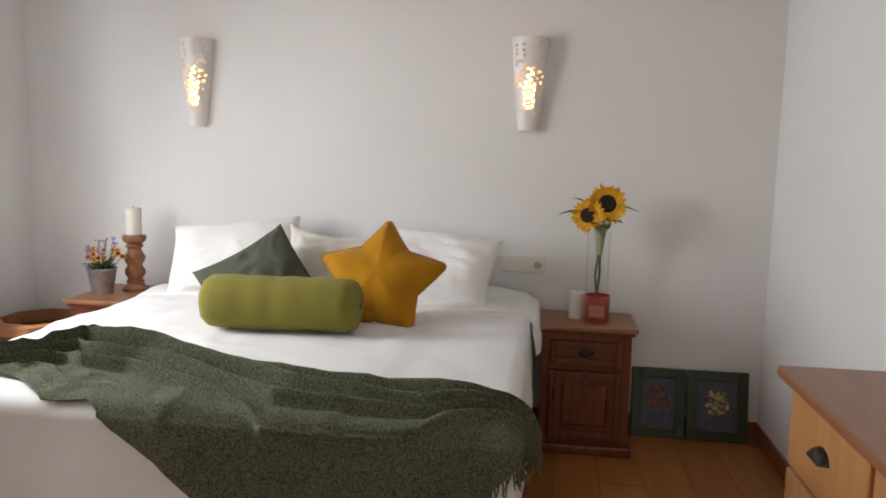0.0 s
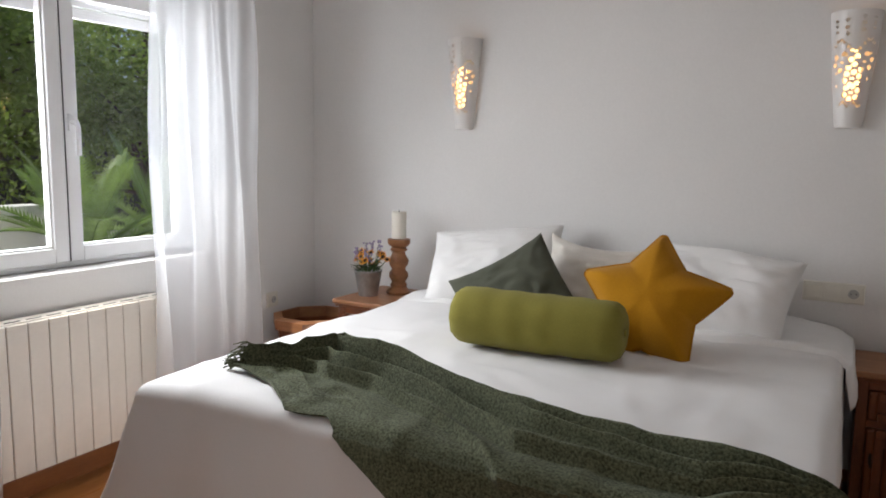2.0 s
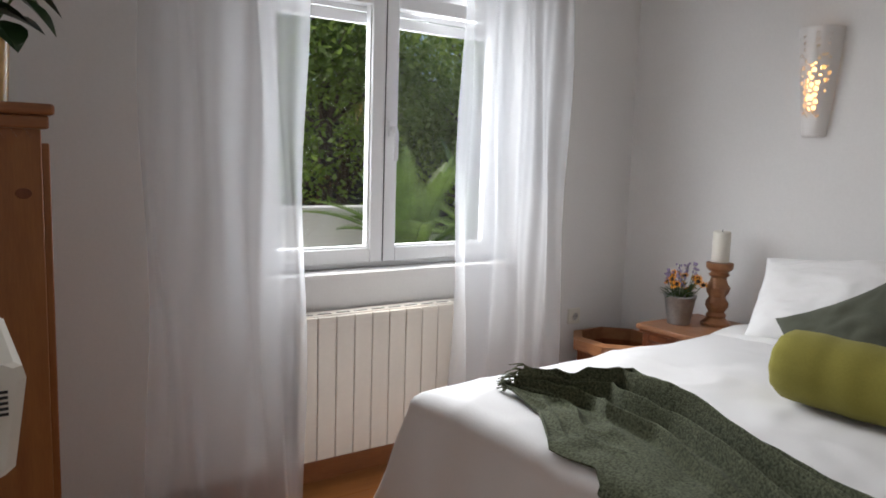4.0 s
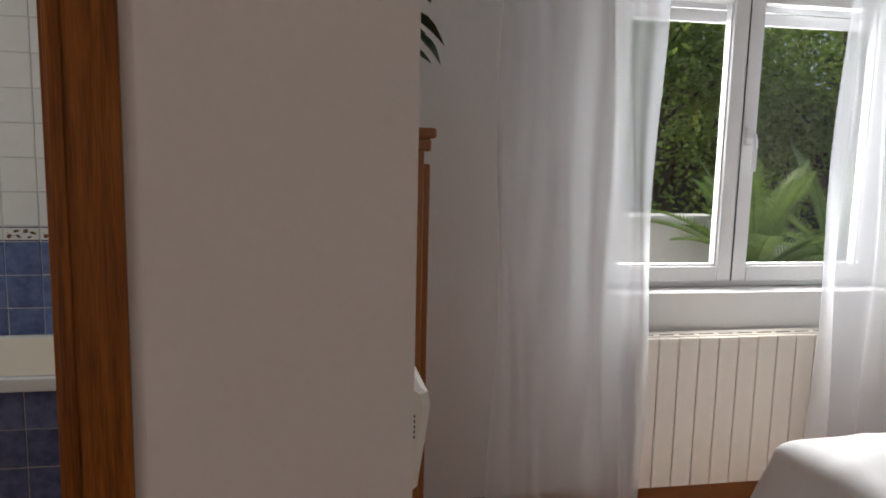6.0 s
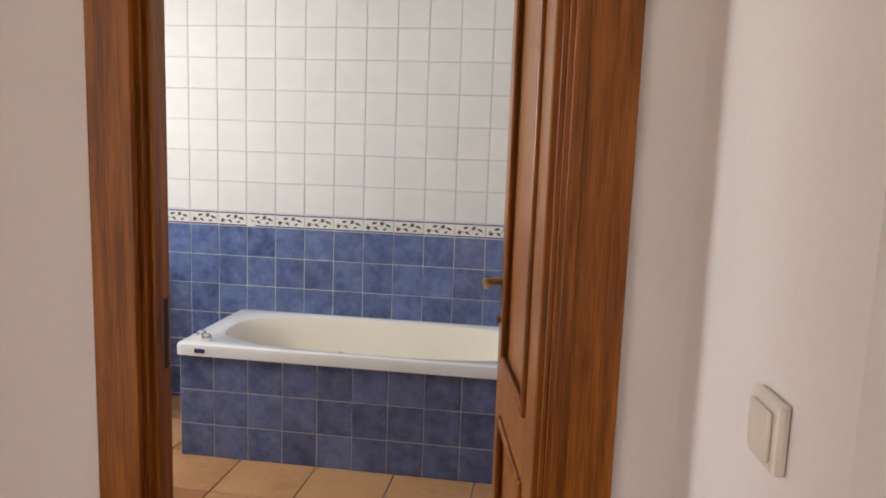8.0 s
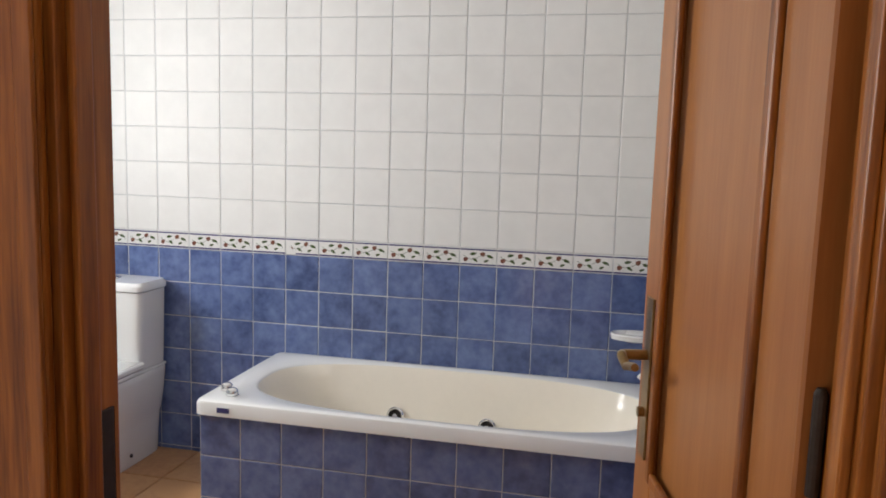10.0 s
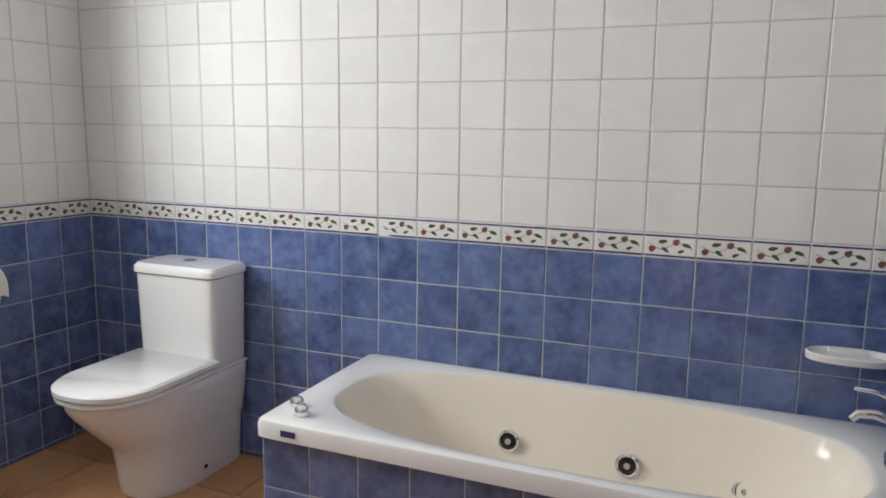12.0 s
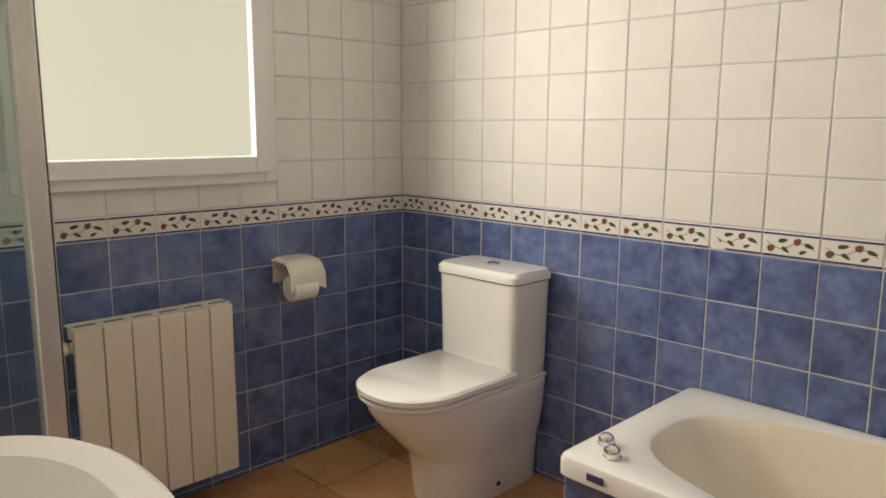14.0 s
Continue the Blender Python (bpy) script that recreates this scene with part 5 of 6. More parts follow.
def bucket_plant():
    p = empty("flower_bucket", -3.70, 4.87, NS_L + 0.001, label="small zinc bucket of orange and lilac flowers", category="flower pot")
    bm = lathe([(0.02, 0.0), (0.042, 0.0), (0.060, 0.105), (0.063, 0.108), (0.063, 0.113), (0.058, 0.113), (0.042, 0.02)], 36)
    part("bucket", bm, mat("zinc", (0.42, 0.43, 0.43), 0.42, 0.15, 30, 140, 0.2, metal=0.85), p, "", True)
    part("soil", lathe([(0.01, 0.094), (0.056, 0.095)], 20), mat("soil", (0.04, 0.025, 0.015), 0.95, 0.2, 60, 300, 0.8), p)
    rnd = random.Random(21)
    pet, dis, st, lv, lil = (bmesh.new() for _ in range(5))
    for i in range(17):
        a, r = rnd.uniform(0, 6.28), rnd.uniform(0.02, 0.10)
        c = Vector((r * math.cos(a) * 1.05, r * math.sin(a) * 0.8 - 0.01, rnd.uniform(0.125, 0.20)))
        flower(pet, dis, c, (c.x * 5, c.y * 5 - 0.6, 0.5), 0.019, 9, i, 1)
        tube([(c.x * 0.3, c.y * 0.3, 0.09), (c.x * 0.6, c.y * 0.6, c.z * 0.75), c], 0.0014, 5, st)
    for i in range(60):
        a, r = rnd.uniform(0, 6.28), rnd.uniform(0.01, 0.085)
        leaf_blade(lv, (r * 0.6 * math.cos(a), r * 0.6 * math.sin(a), rnd.uniform(0.10, 0.15)), (math.cos(a), math.sin(a), rnd.uniform(0.1, 1.4)), (0, 0, 1.01), rnd.uniform(0.03, 0.055), 0.007)
    for i in range(9):
        a = rnd.uniform(0, 6.28)
        x, y, h = 0.06 * math.cos(a), 0.04 * math.sin(a), rnd.uniform(0.19, 0.245)
        tube([(x * 0.4, y * 0.4, 0.09), (x, y, h)], 0.0014, 5, st)
        for k in range(14):
            q = Vector((x + rnd.uniform(-0.010, 0.010), y + rnd.uniform(-0.010, 0.010), h - rnd.uniform(-0.008, 0.05)))
            bmesh.ops.create_icosphere(lil, subdivisions=1, radius=rnd.uniform(0.003, 0.006), matrix=Matrix.Translation(q))
    part("stalk", st, STEM, p)
    part("leaves", lv, LEAF, p)
    tagged(part("orange_flowers", pet, mat("orange_petal", (0.80, 0.30, 0.012), 0.6, 0.2, 60, 200, 0.1), p), kind="stuff")
    tagged(part("flower_discs", dis, DISC, p), kind="stuff")
    tagged(part("lilac_flowers", lil, mat("lilac_petal", (0.30, 0.24, 0.40), 0.7, 0.2, 60, 200, 0.1), p), kind="stuff")
    return p


bucket_plant().scale = (1.15, 1.15, 1.15)


def planter_tub():
    b = empty("wooden_tub", -4.03, 4.86, 0, label="faceted brown wooden tub with a thick rim beside the nightstand", category="tub")
    R = 0.235
    oct8 = lambda r, z: [Vector((r * math.cos(math.pi / 8 + math.pi * k / 4), r * math.sin(math.pi / 8 + math.pi * k / 4), z)) for k in range(8)]
    part("body", loft([oct8(0.19, 0.0), oct8(R - 0.02, 0.43), oct8(R - 0.045, 0.43), oct8(0.17, 0.03)], True, True), WALNUT, b, "dark faceted staves")
    part("rim", loft([oct8(R - 0.02, 0.4302), oct8(R, 0.4302), oct8(R, 0.48), oct8(R - 0.03, 0.488), oct8(R - 0.045, 0.488), oct8(R - 0.045, 0.4302)]), WALNUT_TOP, b)
    return b


planter_tub()


# ---- sconces and sockets on the bed wall ----
SHADE = bpy.data.materials.new("pierced_white_ceramic")
SHADE.use_nodes = True
SHADE.node_tree.nodes["Principled BSDF"].inputs["Base Color"].default_value = (0.74, 0.72, 0.70, 1)
SHADE.node_tree.nodes["Principled BSDF"].inputs["Roughness"].default_value = 0.35


def sconce(x, label):
    s = empty("wall_sconce", x, YB - 0.002, 1.465, label=label, category="wall lamp", group="pair of sconces over the bed")
    h = 0.435

    def shell(u, v, k=1.0):
        a = math.pi * u
        w = (0.048 + 0.042 * v ** 0.9) * k
        d = (0.045 + 0.050 * v ** 0.8) * k
        return Vector((-w * math.cos(a), -d * math.sin(a) ** 0.9, v * h))

    nu, nv = 56, 100
    bm = bmesh.new()
    g = [[bm.verts.new(shell(i / nu, j / nv)) for j in range(nv + 1)] for i in range(nu + 1)]
    rnd = random.Random(2)
    holes = []
    # two flower rosettes with leaf sprays between, cut through the shell
    for cy, cx in ((0.56, 0.33), (0.56, 0.67), (0.30, 0.5), (0.42, 0.5)):
        R = 0.030 if cx != 0.5 else 0.024
        for k in range(6):
            t = k * math.pi / 3 + 0.3
            holes.append((cx + R * math.cos(t) / 0.2, cy * h + R * math.sin(t), 0.0095))
        holes.append((cx, cy * h, 0.006))
    for k in range(12):
        t = k / 11
        holes.append((0.20 + 0.6 * t, (0.70 + 0.05 * math.sin(9 * t)) * h, 0.0055))
        holes.append((0.30 + 0.4 * t, (0.20 + 0.02 * math.sin(12 * t)) * h, 0.0045))
    for k in range(6):
        holes.append((0.40 + 0.2 * (k % 2), (0.80 + 0.028 * k) * h, 0.007))
        holes.append((0.22 + 0.56 * (k % 2), (0.36 + 0.055 * k) * h, 0.0045))
        holes.append((0.24 + 0.52 * (k % 2), (0.82 + 0.022 * k) * h, 0.005))
    for i in range(nu):
        for j in range(nv):
            u, z = (i + 0.5) / nu, (j + 0.5) / nv * h
            if any(((u - a) * 0.2) ** 2 + (z - b) ** 2 < r * r for a, b, r in holes):
                continue
            bm.faces.new((g[i][j], g[i + 1][j], g[i + 1][j + 1], g[i][j + 1]))
    bmesh.ops.delete(bm, geom=[v for v in bm.verts if not v.link_faces], context="VERTS")
    bmesh.ops.recalc_face_normals(bm, faces=bm.faces)
    bmesh.ops.solidify(bm, geom=bm.faces[:], thickness=0.004)
    part("shade", bm, SHADE, s, "pierced white ceramic half-shell", True)
    part("foot", box(-0.040, -0.034, -0.004, 0.040, 0.0, 0.004, 0.003), SHADE, s)
    part("back_plate", box(-0.03, -0.006, 0.04, 0.03, 0.0, 0.36, 0.002), PLASTIC, s)
    part("lamp_holder", lathe([(0.014, 0.06), (0.014, 0.10)], 16, (0, -0.035, 0)), PLASTIC, s)
    part("bulb", lathe([(0.010, 0.10), (0.024, 0.12), (0.027, 0.17), (0.027, 0.24), (0.020, 0.285), (0.004, 0.30)], 20, (0, -0.038, 0)), glow("warm_bulb", (1.0, 0.56, 0.22), 4.5), s, "warm glowing bulb", True)
    return s


sconce(-3.318, "lit white ceramic wall sconce pierced with flowers")
sconce(-1.627, "lit white ceramic wall sconce pierced with flowers")
wall_switch(-1.627, YB, 0.812, 0, 3, 1, "white plate with two switches and a socket")
wall_switch(-3.43, YB, 0.82, 0, 1, 1, "single white wall socket behind the pillows")


# ---- framed pictures on the floor ----
def framed_picture(x0, x1, h, seed, tint, label):
    p = empty("framed_picture", (x0 + x1) / 2, YB - 0.075, 0.0, label=label, category="picture")
    w = (x1 - x0) / 2
    M = pose(0, 0, 0.001, -9, 0, 0)
    green = bpy.data.materials.get("dark_green_frame") or mat("dark_green_frame", (0.028, 0.048, 0.018), 0.4, 0.2, 15, 80, 0.2)

    def add(name, bm, m, label=""):
        o = part(name, bm, m, p, label)
        o.matrix_local = M
        return o

    fw = 0.048
    for name, b in (("frame_side", (-w, -0.012, 0, -w + fw, 0.012, h)), ("frame_side", (w - fw, -0.012, 0, w, 0.012, h)),
                    ("frame_rail", (-w + fw, -0.012, 0, w - fw, 0.012, fw)), ("frame_rail", (-w + fw, -0.012, h - fw, w - fw, 0.012, h))):
        add(name, box(*b, bevel=0.005), green)
    for b in ((-w + fw - 0.012, -0.015, fw - 0.012, -w + fw, -0.0122, h - fw + 0.012), (w - fw, -0.015, fw - 0.012, w - fw + 0.012, -0.0122, h - fw + 0.012)):
        add("inner_bead", box(*b, bevel=0.001), green)
    add("print", box(-w + fw, -0.003, fw, w - fw, 0.004, h - fw), mat("print_ground", (0.075, 0.073, 0.092), 0.4, 0.3, 14, 60, 0.0), "dark still life of flowers")
    rnd = random.Random(seed)
    bm = bmesh.new()
    for i in range(70):
        a, r = rnd.uniform(0, 6.28), rnd.random() ** 0.6
        cx, cz = 0.052 * r * math.cos(a), h * 0.56 + 0.062 * r * math.sin(a)
        s = rnd.uniform(0.004, 0.011)
        f = bm.faces.new([bm.verts.new((cx + s * math.cos(k), -0.0042 - 0.0004 * (i % 5), cz + s * math.sin(k))) for k in (0, 1.05, 2.1, 3.14, 4.2, 5.25)])
        f.material_index = i % 2
    add("painted_bouquet", bm, [mat("paint_a", tint, 0.5, 0.3, 60, 200, 0.0), mat("paint_b", tuple(c * 0.45 for c in tint), 0.5, 0.3, 60, 200, 0.0)])
    add("painted_pot", lathe([(0.018, 0), (0.026, 0.03), (0.02, 0.045)], 14, (0, -0.004, h * 0.24), sy=0.04), mat("paint_pot", (0.05, 0.06, 0.12), 0.5), "")
    return p


framed_picture(-1.075, -0.822, 0.335, 3, (0.20, 0.075, 0.05), "dark green framed flower picture leaning on the wall")
framed_picture(-0.815, -0.53, 0.335, 7, (0.66, 0.47, 0.24), "dark green framed picture of a flower vase")


# ---- dresser ----
def dresser():
    x0, y0, y1, top = -0.865, 2.55, 3.665, 0.78
    d = empty("dresser", (x0 + XR) / 2, (y0 + y1) / 2, 0, label="pine dresser with a dark polished top and iron cup pulls", category="dresser")
    o = d.location.copy()
    S = lambda bm: _shift(bm, o)
    part("top", S(box(x0, y0, top - 0.032, XR - 0.016, y1, top, 0.008, 3)), OAK_TOP, d, "reddish-brown polished top")
    part("body", S(box(x0 + 0.045, y0 + 0.03, 0.06, XR - 0.018, y1 - 0.035, top - 0.0325, 0.004)), OAK, d)
    part("plinth", S(box(x0 + 0.035, y0 + 0.02, 0.0, XR - 0.018, y1 - 0.025, 0.0595, 0.004)), OAK, d)
    ym = (y0 + y1) / 2
    for r in range(3):
        for a, b in ((y0 + 0.05, ym - 0.012), (ym + 0.012, y1 - 0.055)):
            z0 = 0.085 + r * 0.222
            w = part("drawer", S(box(x0 + 0.028, a, z0, x0 + 0.0448, b, z0 + 0.20, 0.004, 2)), OAK, d)
            c = (a + b) / 2
            bm = sheet(lambda u, v: Vector((x0 + 0.028 - 0.026 * math.sin(math.pi * v / 2), c + 0.045 * math.cos(math.pi * u) * (1 - 0.15 * v), z0 + 0.10 + 0.032 * math.sin(math.pi * u) * math.cos(math.pi * v / 2) )), 16, 8, 0.0025)
            part("cup_pull", S(bm), IRON, w, "dark iron cup pull", True)
    return d


dresser()


# ---- wardrobe niche ----
def wardrobe():
    x0, x1, y0, y1, top = -4.24, -3.50, 2.085, 2.338, 1.36
    w = empty("wardrobe", (x0 + x1) / 2, (y0 + y1) / 2, 0, label="knotty pine cabinet with a moulded cornice in the niche", category="cabinet")
    o = w.location.copy()
    S = lambda bm: _shift(bm, o)
    part("body", S(box(x0 + 0.01, y0, 0.0, x1, y1, top, 0.003)), PINE, w, "knotty honey pine sides")
    part("cornice", S(box(x0 - 0.005, y0, top + 0.03, x1 + 0.022, y1 + 0.026, top + 0.055, 0.008, 3)), PINE_H, w)
    part("cornice_cove", S(box(x0, y0, top + 0.0005, x1 + 0.013, y1 + 0.015, top + 0.0295, 0.006, 3)), PINE_H, w)
    bm = bmesh.new()
    for i in range(9):
        t = y0 + 0.012 + i * 0.026
        f = [bm.verts.new(p) for p in ((x1 + 0.0005, t, top), (x1 + 0.0005, t + 0.026, top), (x1 + 0.0005, t + 0.013, top - 0.02))]
        g = [bm.verts.new(v.co + Vector((0.006, 0, 0))) for v in f]
        bm.faces.new(g)
        for k in range(3):
            bm.faces.new((f[k], f[(k + 1) % 3], g[(k + 1) % 3], g[k]))
    part("carved_trim", S(bm), PINE_H, w, "zigzag carved trim")
    for a, b in ((x0 + 0.03, (x0 + x1) / 2 - 0.003), ((x0 + x1) / 2 + 0.003, x1 - 0.02)):
        dd = part("cabinet_door", S(box(a, y1 + 0.0005, 0.06, b, y1 + 0.018, top - 0.03, 0.003)), PINE, w)
        part("knob", S(lathe([(0.014, 0), (0.018, 0.01)], 14, ((a + b) / 2, y1 + 0.02, 0.7))), IRON, dd)
    for z, yy in ((1.22, 2.30), (0.70, 2.25), (0.86, 2.20), (0.40, 2.29), (0.2, 2.21)):
        k = lathe([(0.012, 0), (0.011, 0.0006), (0.002, 0.0009)], 14, sx=1.0, sy=1.4)
        bmesh.ops.rotate(k, verts=k.verts, matrix=Matrix.Rotation(radians(90), 3, "Y"))
        bmesh.ops.translate(k, verts=k.verts, vec=Vector((x1 + 0.0002, yy, z)))
        part("knot", S(k), WALNUT, w, "dark knot in the pine")
    return w


wardrobe()


def pot_plant():
    p = empty("potted_plant", -3.62, 2.235, 1.4155, label="yellow ceramic pot with a dark leafy plant", category="plant")
    part("pot", lathe([(0.02, 0), (0.052, 0.0), (0.060, 0.135), (0.063, 0.137), (0.063, 0.150), (0.056, 0.150), (0.052, 0.03)], 36), mat("yellow_glaze", (0.50, 0.27, 0.035), 0.3, 0.1, 12, 60, 0.0, coat=0.3), p, "", True)
    part("soil", lathe([(0.01, 0.13), (0.054, 0.132)], 20), bpy.data.materials["soil"], p)
    rnd = random.Random(9)
    lv = bmesh.new()
    st = bmesh.new()
    for i in range(34):
        a = rnd.uniform(0, 6.28)
        r = rnd.uniform(0.02, 0.09)
        c = Vector((r * math.cos(a), r * math.sin(a), rnd.uniform(0.17, 0.42)))
        tube([(0, 0, 0.12), (c.x * 0.4, c.y * 0.4, c.z * 0.7), c], 0.003, 5, st)
        leaf_blade(lv, c, (math.cos(a), math.sin(a), rnd.uniform(-0.7, 0.3)), (0, 0, 1.01), rnd.uniform(0.08, 0.12), 0.052)
    part("stalk", st, STEM, p)
    part("leaves", lv, mat("dark_glossy_leaf", (0.030, 0.070, 0.022), 0.3, 0.3, 15, 80, 0.15), p, "glossy dark green leaves")
    return p


pot_plant()


def heater():
    h = empty("wall_heater", -2.87, 2.0805, 0.904, label="white plastic wall heater with a slotted side vent", category="heater")
    rings = []
    for z, d in ((0.0, 0.118), (0.010, 0.130), (0.125, 0.146), (0.142, 0.142), (0.148, 0.132)):
        rings.append([Vector((-0.16, 0, z)), Vector((0.16, 0, z)), Vector((0.16, d - 0.012, z)), Vector((0.150, d, z)), Vector((-0.150, d, z)), Vector((-0.16, d - 0.012, z))])
    part("case", loft(rings, True, True), PLASTIC, h)
    for k in range(5):
        part("vent_slot", box(0.1602, 0.088, 0.082 + 0.0072 * k, 0.1612, 0.124, 0.0858 + 0.0072 * k), BLACK, h, "dark vent slot")
    return h


heater()


# ---- garden outside the bedroom window ----
structure(link("ground", box(-400, -400, -0.62, 400, 400, -0.50), mat("garden_soil", (0.16, 0.12, 0.08), 0.95, 0.25, 0.8, 20, 0.4)), "dry garden ground around the house", "ground")
wallw = structure(link("garden_wall", box(-6.6, 2.0, -0.5, -6.42, 4.9, 0.95, 0.01), mat("white_render", (0.78, 0.76, 0.72), 0.9, 0.06, 1.5, 60, 0.3)), "low white rendered garden wall", "wall")
terr = structure(link("terrace", box(-12.0, 2.10, -0.51, XW - T - 0.002, 20, 0.02), mat("terrace_stone", (0.46, 0.43, 0.39), 0.85, 0.12, 2, 40, 0.3)), "pale stone terrace outside the window", "terrace")
structure(link("flower_bed", box(-9.6, 2.0, -0.52, -6.605, 4.88, 0.28), mat("bed_gravel", (0.34, 0.31, 0.27), 0.95, 0.25, 6, 60, 0.6)), "raised gravel bed behind the low wall", "ground")
FROND = leafy(mat("cycad_frond", (0.20, 0.31, 0.065), 0.4, 0.25, 8, 60, 0.1))
TREE_L = leafy(mat("tree_leaf", (0.27, 0.38, 0.07), 0.5, 0.35, 1.2, 30, 0.1, mix=0.8, second=(0.12, 0.19, 0.035)), 0.6)
BARK = mat("bark", (0.10, 0.075, 0.05), 0.9, 0.3, 8, 60, 0.8)


def cycad(x, y, z, scale, n, seed, label):
    c = empty("cycad", x, y, z, label=label, category="plant")
    rnd = random.Random(seed)
    part("trunk", lathe([(0.12, 0.02 - z), (0.13, 0.12), (0.10, 0.25), (0.04, 0.30)], 14), BARK, c)
    for i in range(n):
        bm = bmesh.new()
        a = 2 * math.pi * i / n + rnd.uniform(-0.2, 0.2)
        el = rnd.uniform(0.25, 1.35)
        ln = scale * rnd.uniform(0.8, 1.1)
        pts = []
        for k in range(13):
            t = k / 12
            r = ln * t * math.cos(el) * (1 + 0.15 * t)
            pts.append(Vector((r * math.cos(a), r * math.sin(a), 0.25 + ln * (math.sin(el) * t - 0.55 * t * t * math.cos(el)))))
        tube(pts, 0.008, 5, bm, 0.3)
        for k in range(1, 12):
            for q in range(3):
                p = pts[k].lerp(pts[k + 1], q / 3)
                d = (pts[k + 1] - pts[k]).normalized()
                s = d.cross(Vector((0, 0, 1))).normalized()
                t = (k + q / 3) / 12
                ll = 0.17 * scale * math.sin(math.pi * min(1, 0.18 + 0.8 * t))
                for sg in (1, -1):
                    e = p + (s * sg + d * 0.55 + Vector((0, 0, 0.25))).normalized() * ll
                    vs = [bm.verts.new(v) for v in (p - d * 0.014, p + d * 0.014, e)]
                    bm.faces.new(vs)
        part("frond", bm, FROND, c)
    return c


cycad(-6.05, 4.95, 0.32, 1.0, 26, 2, "green cycad with stiff feathered fronds on the terrace")
cycad(-6.5, 5.9, 0.32, 1.1, 20, 6, "green cycad with arching fronds by the low wall")
cycad(-7.8, 7.6, 0.28, 1.0, 18, 9, "green cycad with arching fronds by the low wall")


def tree(x, y, z, h, r, seed, label, low=0.25):
    t = empty("tree", x, y, z, label=label, category="tree")
    rnd = random.Random(seed)
    bm = tube([(0, 0, 0), (0.05, 0.03, h * 0.3), (-0.04, 0.06, h * 0.55), (0.0, 0.0, h * 0.8)], 0.13, 10, taper=0.35)
    tips = []
    for i in range(26):
        a, e = rnd.uniform(0, 6.28), rnd.uniform(-0.1, 1.2)
        b = Vector((0, 0, h * rnd.uniform(low, 0.7)))
        tip = b + Vector((math.cos(a) * math.cos(e), math.sin(a) * math.cos(e), math.sin(e))) * r * rnd.uniform(0.6, 1.05)
        tube([b, b.lerp(tip, 0.5) + Vector((0, 0, 0.08)), tip], 0.035, 6, bm, 0.25)
        tips.append(tip)
        tips.append(b.lerp(tip, 0.62))
    part("trunk", bm, BARK, t)
    verts, faces = [], []
    for tip in tips:
        for k in range(230):
            p = tip + Vector((rnd.gauss(0, 0.30), rnd.gauss(0, 0.30), rnd.gauss(0, 0.24)))
            d = Vector((rnd.uniform(-1, 1), rnd.uniform(-1, 1), rnd.uniform(-1.0, 0.4))).normalized()
            s = d.cross(Vector((rnd.uniform(-1, 1), rnd.uniform(-1, 1), 0.7))).normalized()
            ln, w = rnd.uniform(0.07, 0.13), rnd.uniform(0.022, 0.036)
            n = len(verts)
            verts += [p, p + d * ln * 0.5 + s * w, p + d * ln, p + d * ln * 0.5 - s * w]
            faces.append((n, n + 1, n + 2, n + 3))
    me = bpy.data.meshes.new("crown")
    me.from_pydata(verts, [], faces)
    me.materials.append(TREE_L)
    ob = new("crown", me)
    ob.parent = t
    ob["kind"] = "stuff"
    return t


tree(-10.2, 6.2, -0.2, 4.4, 1.7, 3, "leafy green tree with hanging branches beyond the wall")
tree(-10.8, 9.3, -0.5, 4.6, 1.8, 5, "leafy green tree beyond the low wall")
tree(-11.5, 12.4, -0.5, 5.0, 2.0, 8, "leafy green tree beyond the low wall")
tree(-13.2, 8.0, -0.5, 6.5, 2.4, 12, "tall dense green tree behind the garden", 0.1)
tree(-13.8, 12.0, -0.5, 6.5, 2.4, 15, "tall dense green tree behind the garden", 0.1)
structure(link("stone_bank", box(-16.6, -2, -0.5, -16.0, 30, 2.6), mat("dark_stone", (0.09, 0.085, 0.07), 0.95, 0.4, 1.5, 12, 0.8)), "dark dry-stone bank behind the trees", "wall")


# ---- pieces of the setting: planks and tiles ----
def shared(name, bm, materials):
    me = bpy.data.meshes.new(name)
    bm.to_mesh(me)
    bm.free()
    for m in materials:
        me.materials.append(m)
    return me


def piece(name, me, parent, m):
    ob = new(name, me)
    ob.parent = parent
    ob.matrix_world = m
    return ob


# laminate boards, running along the bed and cut at the walls
boards = {}
row = 0
x = XW
while x < XR:
    y = YS - 0.4 * (row % 3)
    wd = min(0.188, XR - x)
    while y < YB - 0.02:
        a, b = max(y, YS - 0.03), min(y + 1.18, YB - 0.004)
        if not (x < XD - 0.15 and y < 1.0):
            key = (round(wd, 3), round(b - a, 3))
            if key not in boards:
                boards[key] = shared("plank", box(0, 0, 0, key[0], key[1], 0.010, 0.0012, 1), [LAMINATE])
            piece("plank", boards[key], floor, pose(x, a, -0.0105))
        y += 1.1815
    x += 0.1893
    row += 1


def tile_mesh(name, w, h, t, material):
    """A slightly cushioned tile, lying in the x-z plane, face to -y."""
    bm = box(-w / 2, 0, -h / 2, w / 2, t, h / 2)
    front = [f for f in bm.faces if f.normal.y < -0.9]
    bmesh.ops.inset_region(bm, faces=front, thickness=0.004, depth=0.0)
    for v in bm.verts:
        if v.co.y < 1e-5 and (abs(v.co.x) > w / 2 - 0.001 or abs(v.co.z) > h / 2 - 0.001):
            v.co.y = 0.0022
    return shared(name, bm, [material])


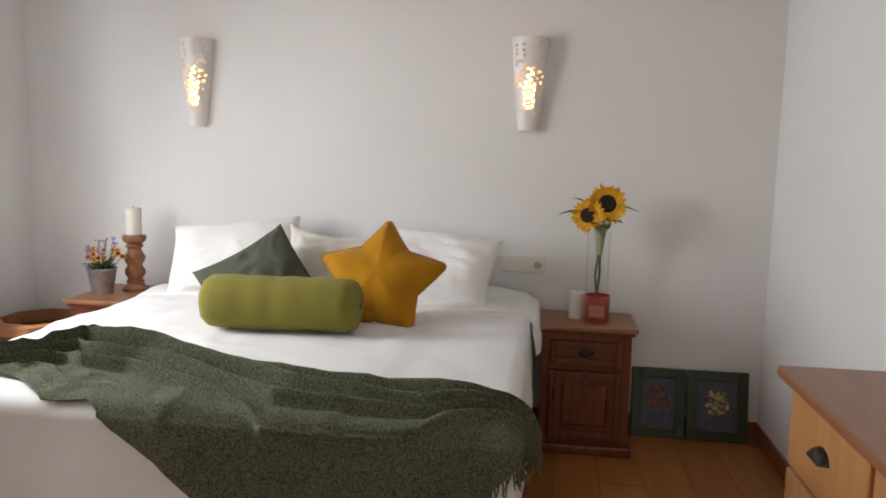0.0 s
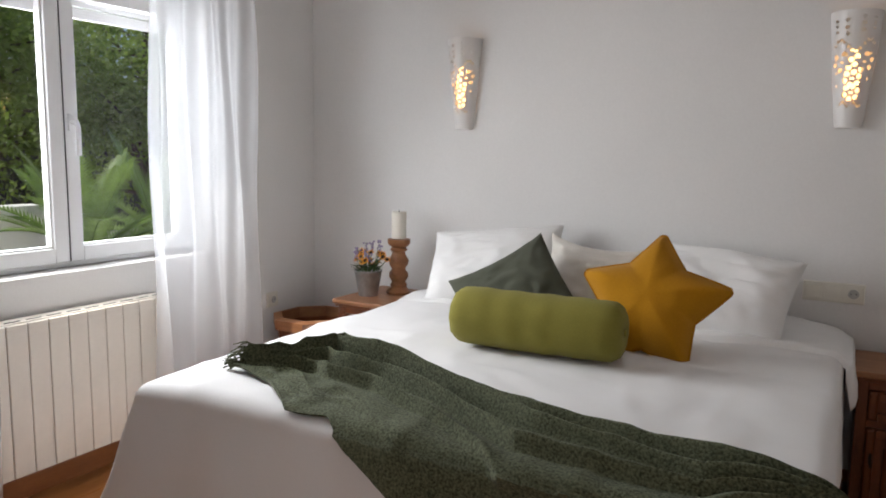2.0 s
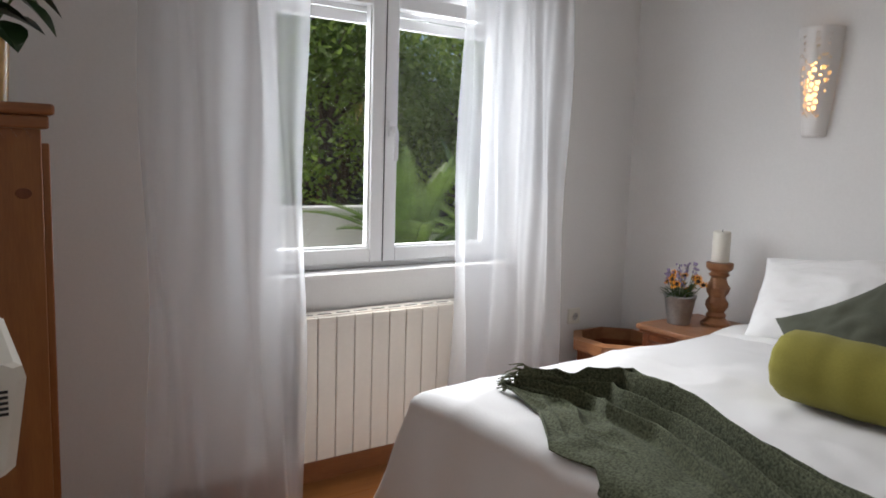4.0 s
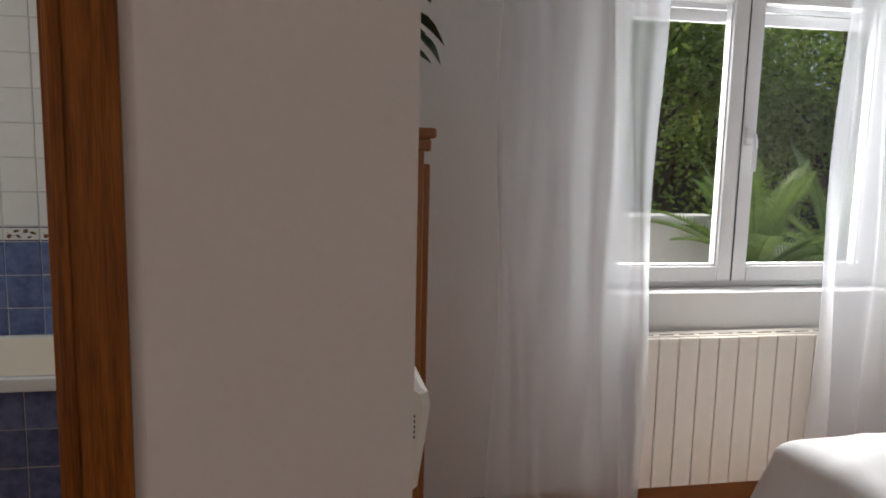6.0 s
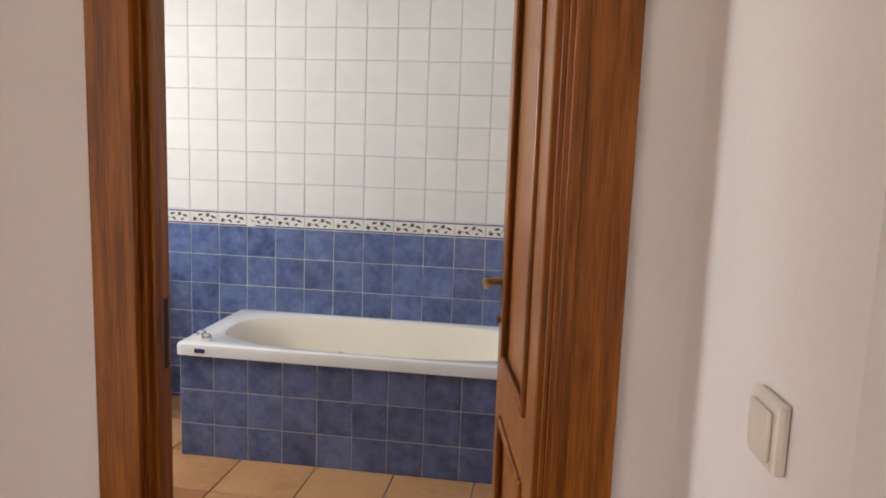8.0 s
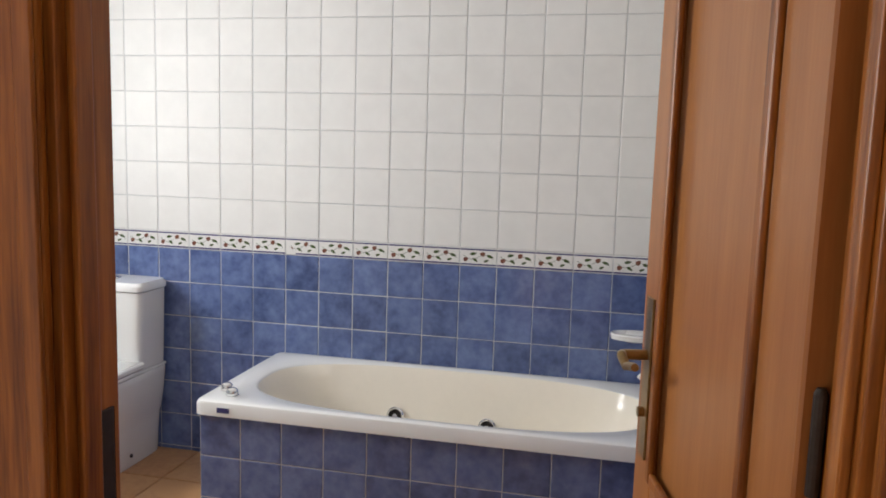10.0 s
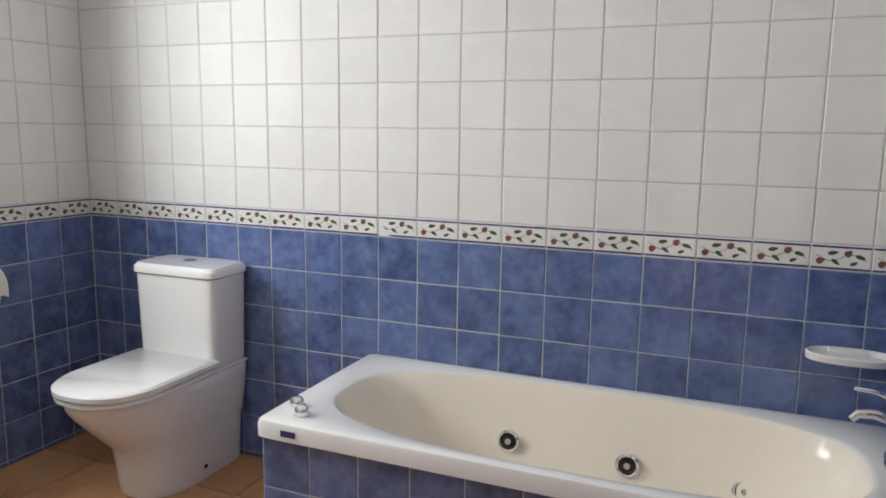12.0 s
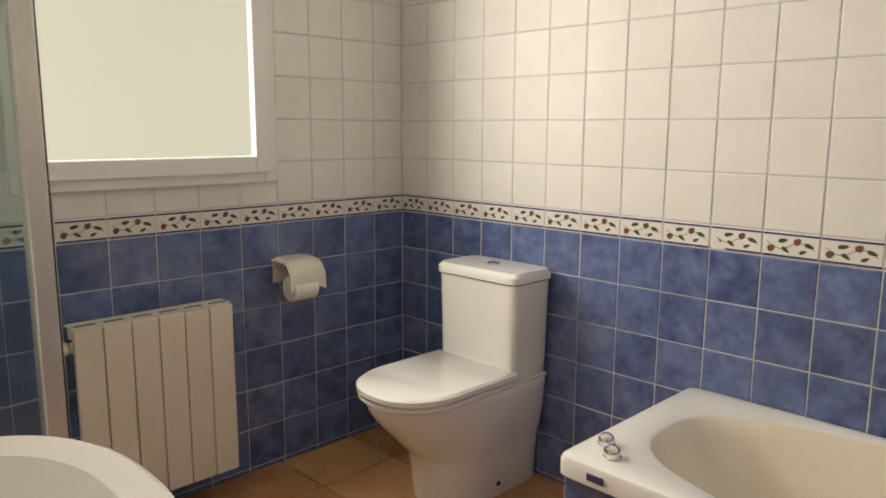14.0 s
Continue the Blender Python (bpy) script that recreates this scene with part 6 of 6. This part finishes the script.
G = 0.0028
blue_t = tile_mesh("blue_tile", P - G, P - G, 0.011, BLUE)
white_t = tile_mesh("white_tile", P - G, P - G, 0.011, WHITE_T)
border_t = tile_mesh("border_tile", P - G, 0.072 - 0.001, 0.011, WHITE_T)


def motif():
    """Painted vine: two dark lines, a stem, leaves and buds, as thin glaze."""
    bm = bmesh.new()

    def poly(pts, idx):
        f = bm.faces.new([bm.verts.new((p[0], -0.0012, p[1])) for p in pts])
        f.material_index = idx

    for z0, z1 in ((0.0270, 0.0325), (-0.0325, -0.0270)):
        poly([(-0.0725, z0), (0.0725, z0), (0.0725, z1), (-0.0725, z1)], 0)

    def leaf(cx, cz, ang, ln, wd, idx, n=10):
        pts = []
        for i in range(n):
            a = 2 * math.pi * i / n
            px, pz = 1.05 * ln * math.cos(a), 1.05 * wd * math.sin(a) * (1 - 0.35 * math.cos(a))
            pts.append((cx + px * math.cos(ang) - pz * math.sin(ang), cz + px * math.sin(ang) + pz * math.cos(ang)))
        poly(pts, idx)

    for k in range(12):
        x0, x1 = -0.062 + k * 0.0105, -0.062 + (k + 1) * 0.0105
        z0, z1 = 0.010 * math.sin(x0 * 62), 0.010 * math.sin(x1 * 62)
        poly([(x0, z0 - 0.0009), (x1, z1 - 0.0009), (x1, z1 + 0.0009), (x0, z0 + 0.0009)], 1)
    leaf(-0.050, -0.010, 0.5, 0.0105, 0.0085, 2)
    leaf(-0.020, 0.013, 0.2, 0.013, 0.0055, 1)
    leaf(-0.012, -0.012, -0.6, 0.012, 0.0050, 1)
    leaf(0.018, 0.013, 0.7, 0.0105, 0.0085, 2)
    leaf(0.048, 0.004, -0.3, 0.013, 0.0055, 1)
    leaf(0.033, -0.014, 0.4, 0.010, 0.0045, 1)
    return shared("vine_motif", bm, [LINE_B, LEAF_G, BUD_R])


vine = motif()


def tile_field(owner, place, columns, hole=None, low=0.916):
    """place(s, z) gives the pose of a tile whose middle is s along the wall and z up."""
    for s in columns:
        for r in range(7):
            z = low - P * (r + 0.5)
            if z > -0.06 and not (hole and hole(s, z)):
                piece("blue_tile", blue_t, owner, place(s, z))
        if not (hole and hole(s, low + 0.036)):
            b = piece("border_tile", border_t, owner, place(s, low + 0.0365))
            piece("vine_motif", vine, b, place(s, low + 0.0365))
        for r in range(11):
            z = low + 0.073 + P * (r + 0.5)
            if z < H - 0.02 and not (hole and hole(s, z)):
                piece("white_tile", white_t, owner, place(s, z))


bpy.context.view_layer.update()
bath_west = bpy.data.objects["wall_bath_west"]
bath_south = bpy.data.objects["wall_bath_south"]
jit = random.Random(4)


def on_west(s, z):
    return pose(BX + jit.uniform(-0.0006, 0.0006), s, z, jit.uniform(-0.25, 0.25), 0, 90 + jit.uniform(-0.25, 0.25))


def on_south(s, z):
    return pose(s, BY0 + jit.uniform(-0.0006, 0.0006), z, jit.uniform(-0.25, 0.25), 0, 180 + jit.uniform(-0.25, 0.25))


tile_field(bath_west, on_west, [-1.2 + P * (i + 0.5) for i in range(20)])
tile_field(bath_south, on_south, [BX + 0.003 + P * (i + 0.5) for i in range(14)],
           hole=lambda s, z: VX0 - 0.05 < s < VX1 + 0.05 and VZ0 - 0.02 < z < VZ1 + 0.05)

bath_north = bpy.data.objects["wall_bath_north"]
tile_field(bath_north, lambda s, z: pose(s, BY1 + jit.uniform(-0.0006, 0.0006), z, jit.uniform(-0.25, 0.25), 0, jit.uniform(-0.25, 0.25)),
           [BX + 0.003 + P * (i + 0.5) for i in range(14)])

# terracotta floor
terra = shared("floor_tile", box(-0.164, -0.164, 0, 0.164, 0.164, 0.010, 0.004, 2), [TERRA])
for i in range(8):
    for j in range(10):
        x, y = BX + 0.12 + i * 0.333, BY0 + 0.10 + j * 0.333
        if x < XD2 + 0.16 and y < BY1 + 0.1:
            piece("floor_tile", terra, bath_floor, pose(x + jit.uniform(-0.001, 0.001), y, -0.0095, jit.uniform(-0.15, 0.15), jit.uniform(-0.15, 0.15), 0))
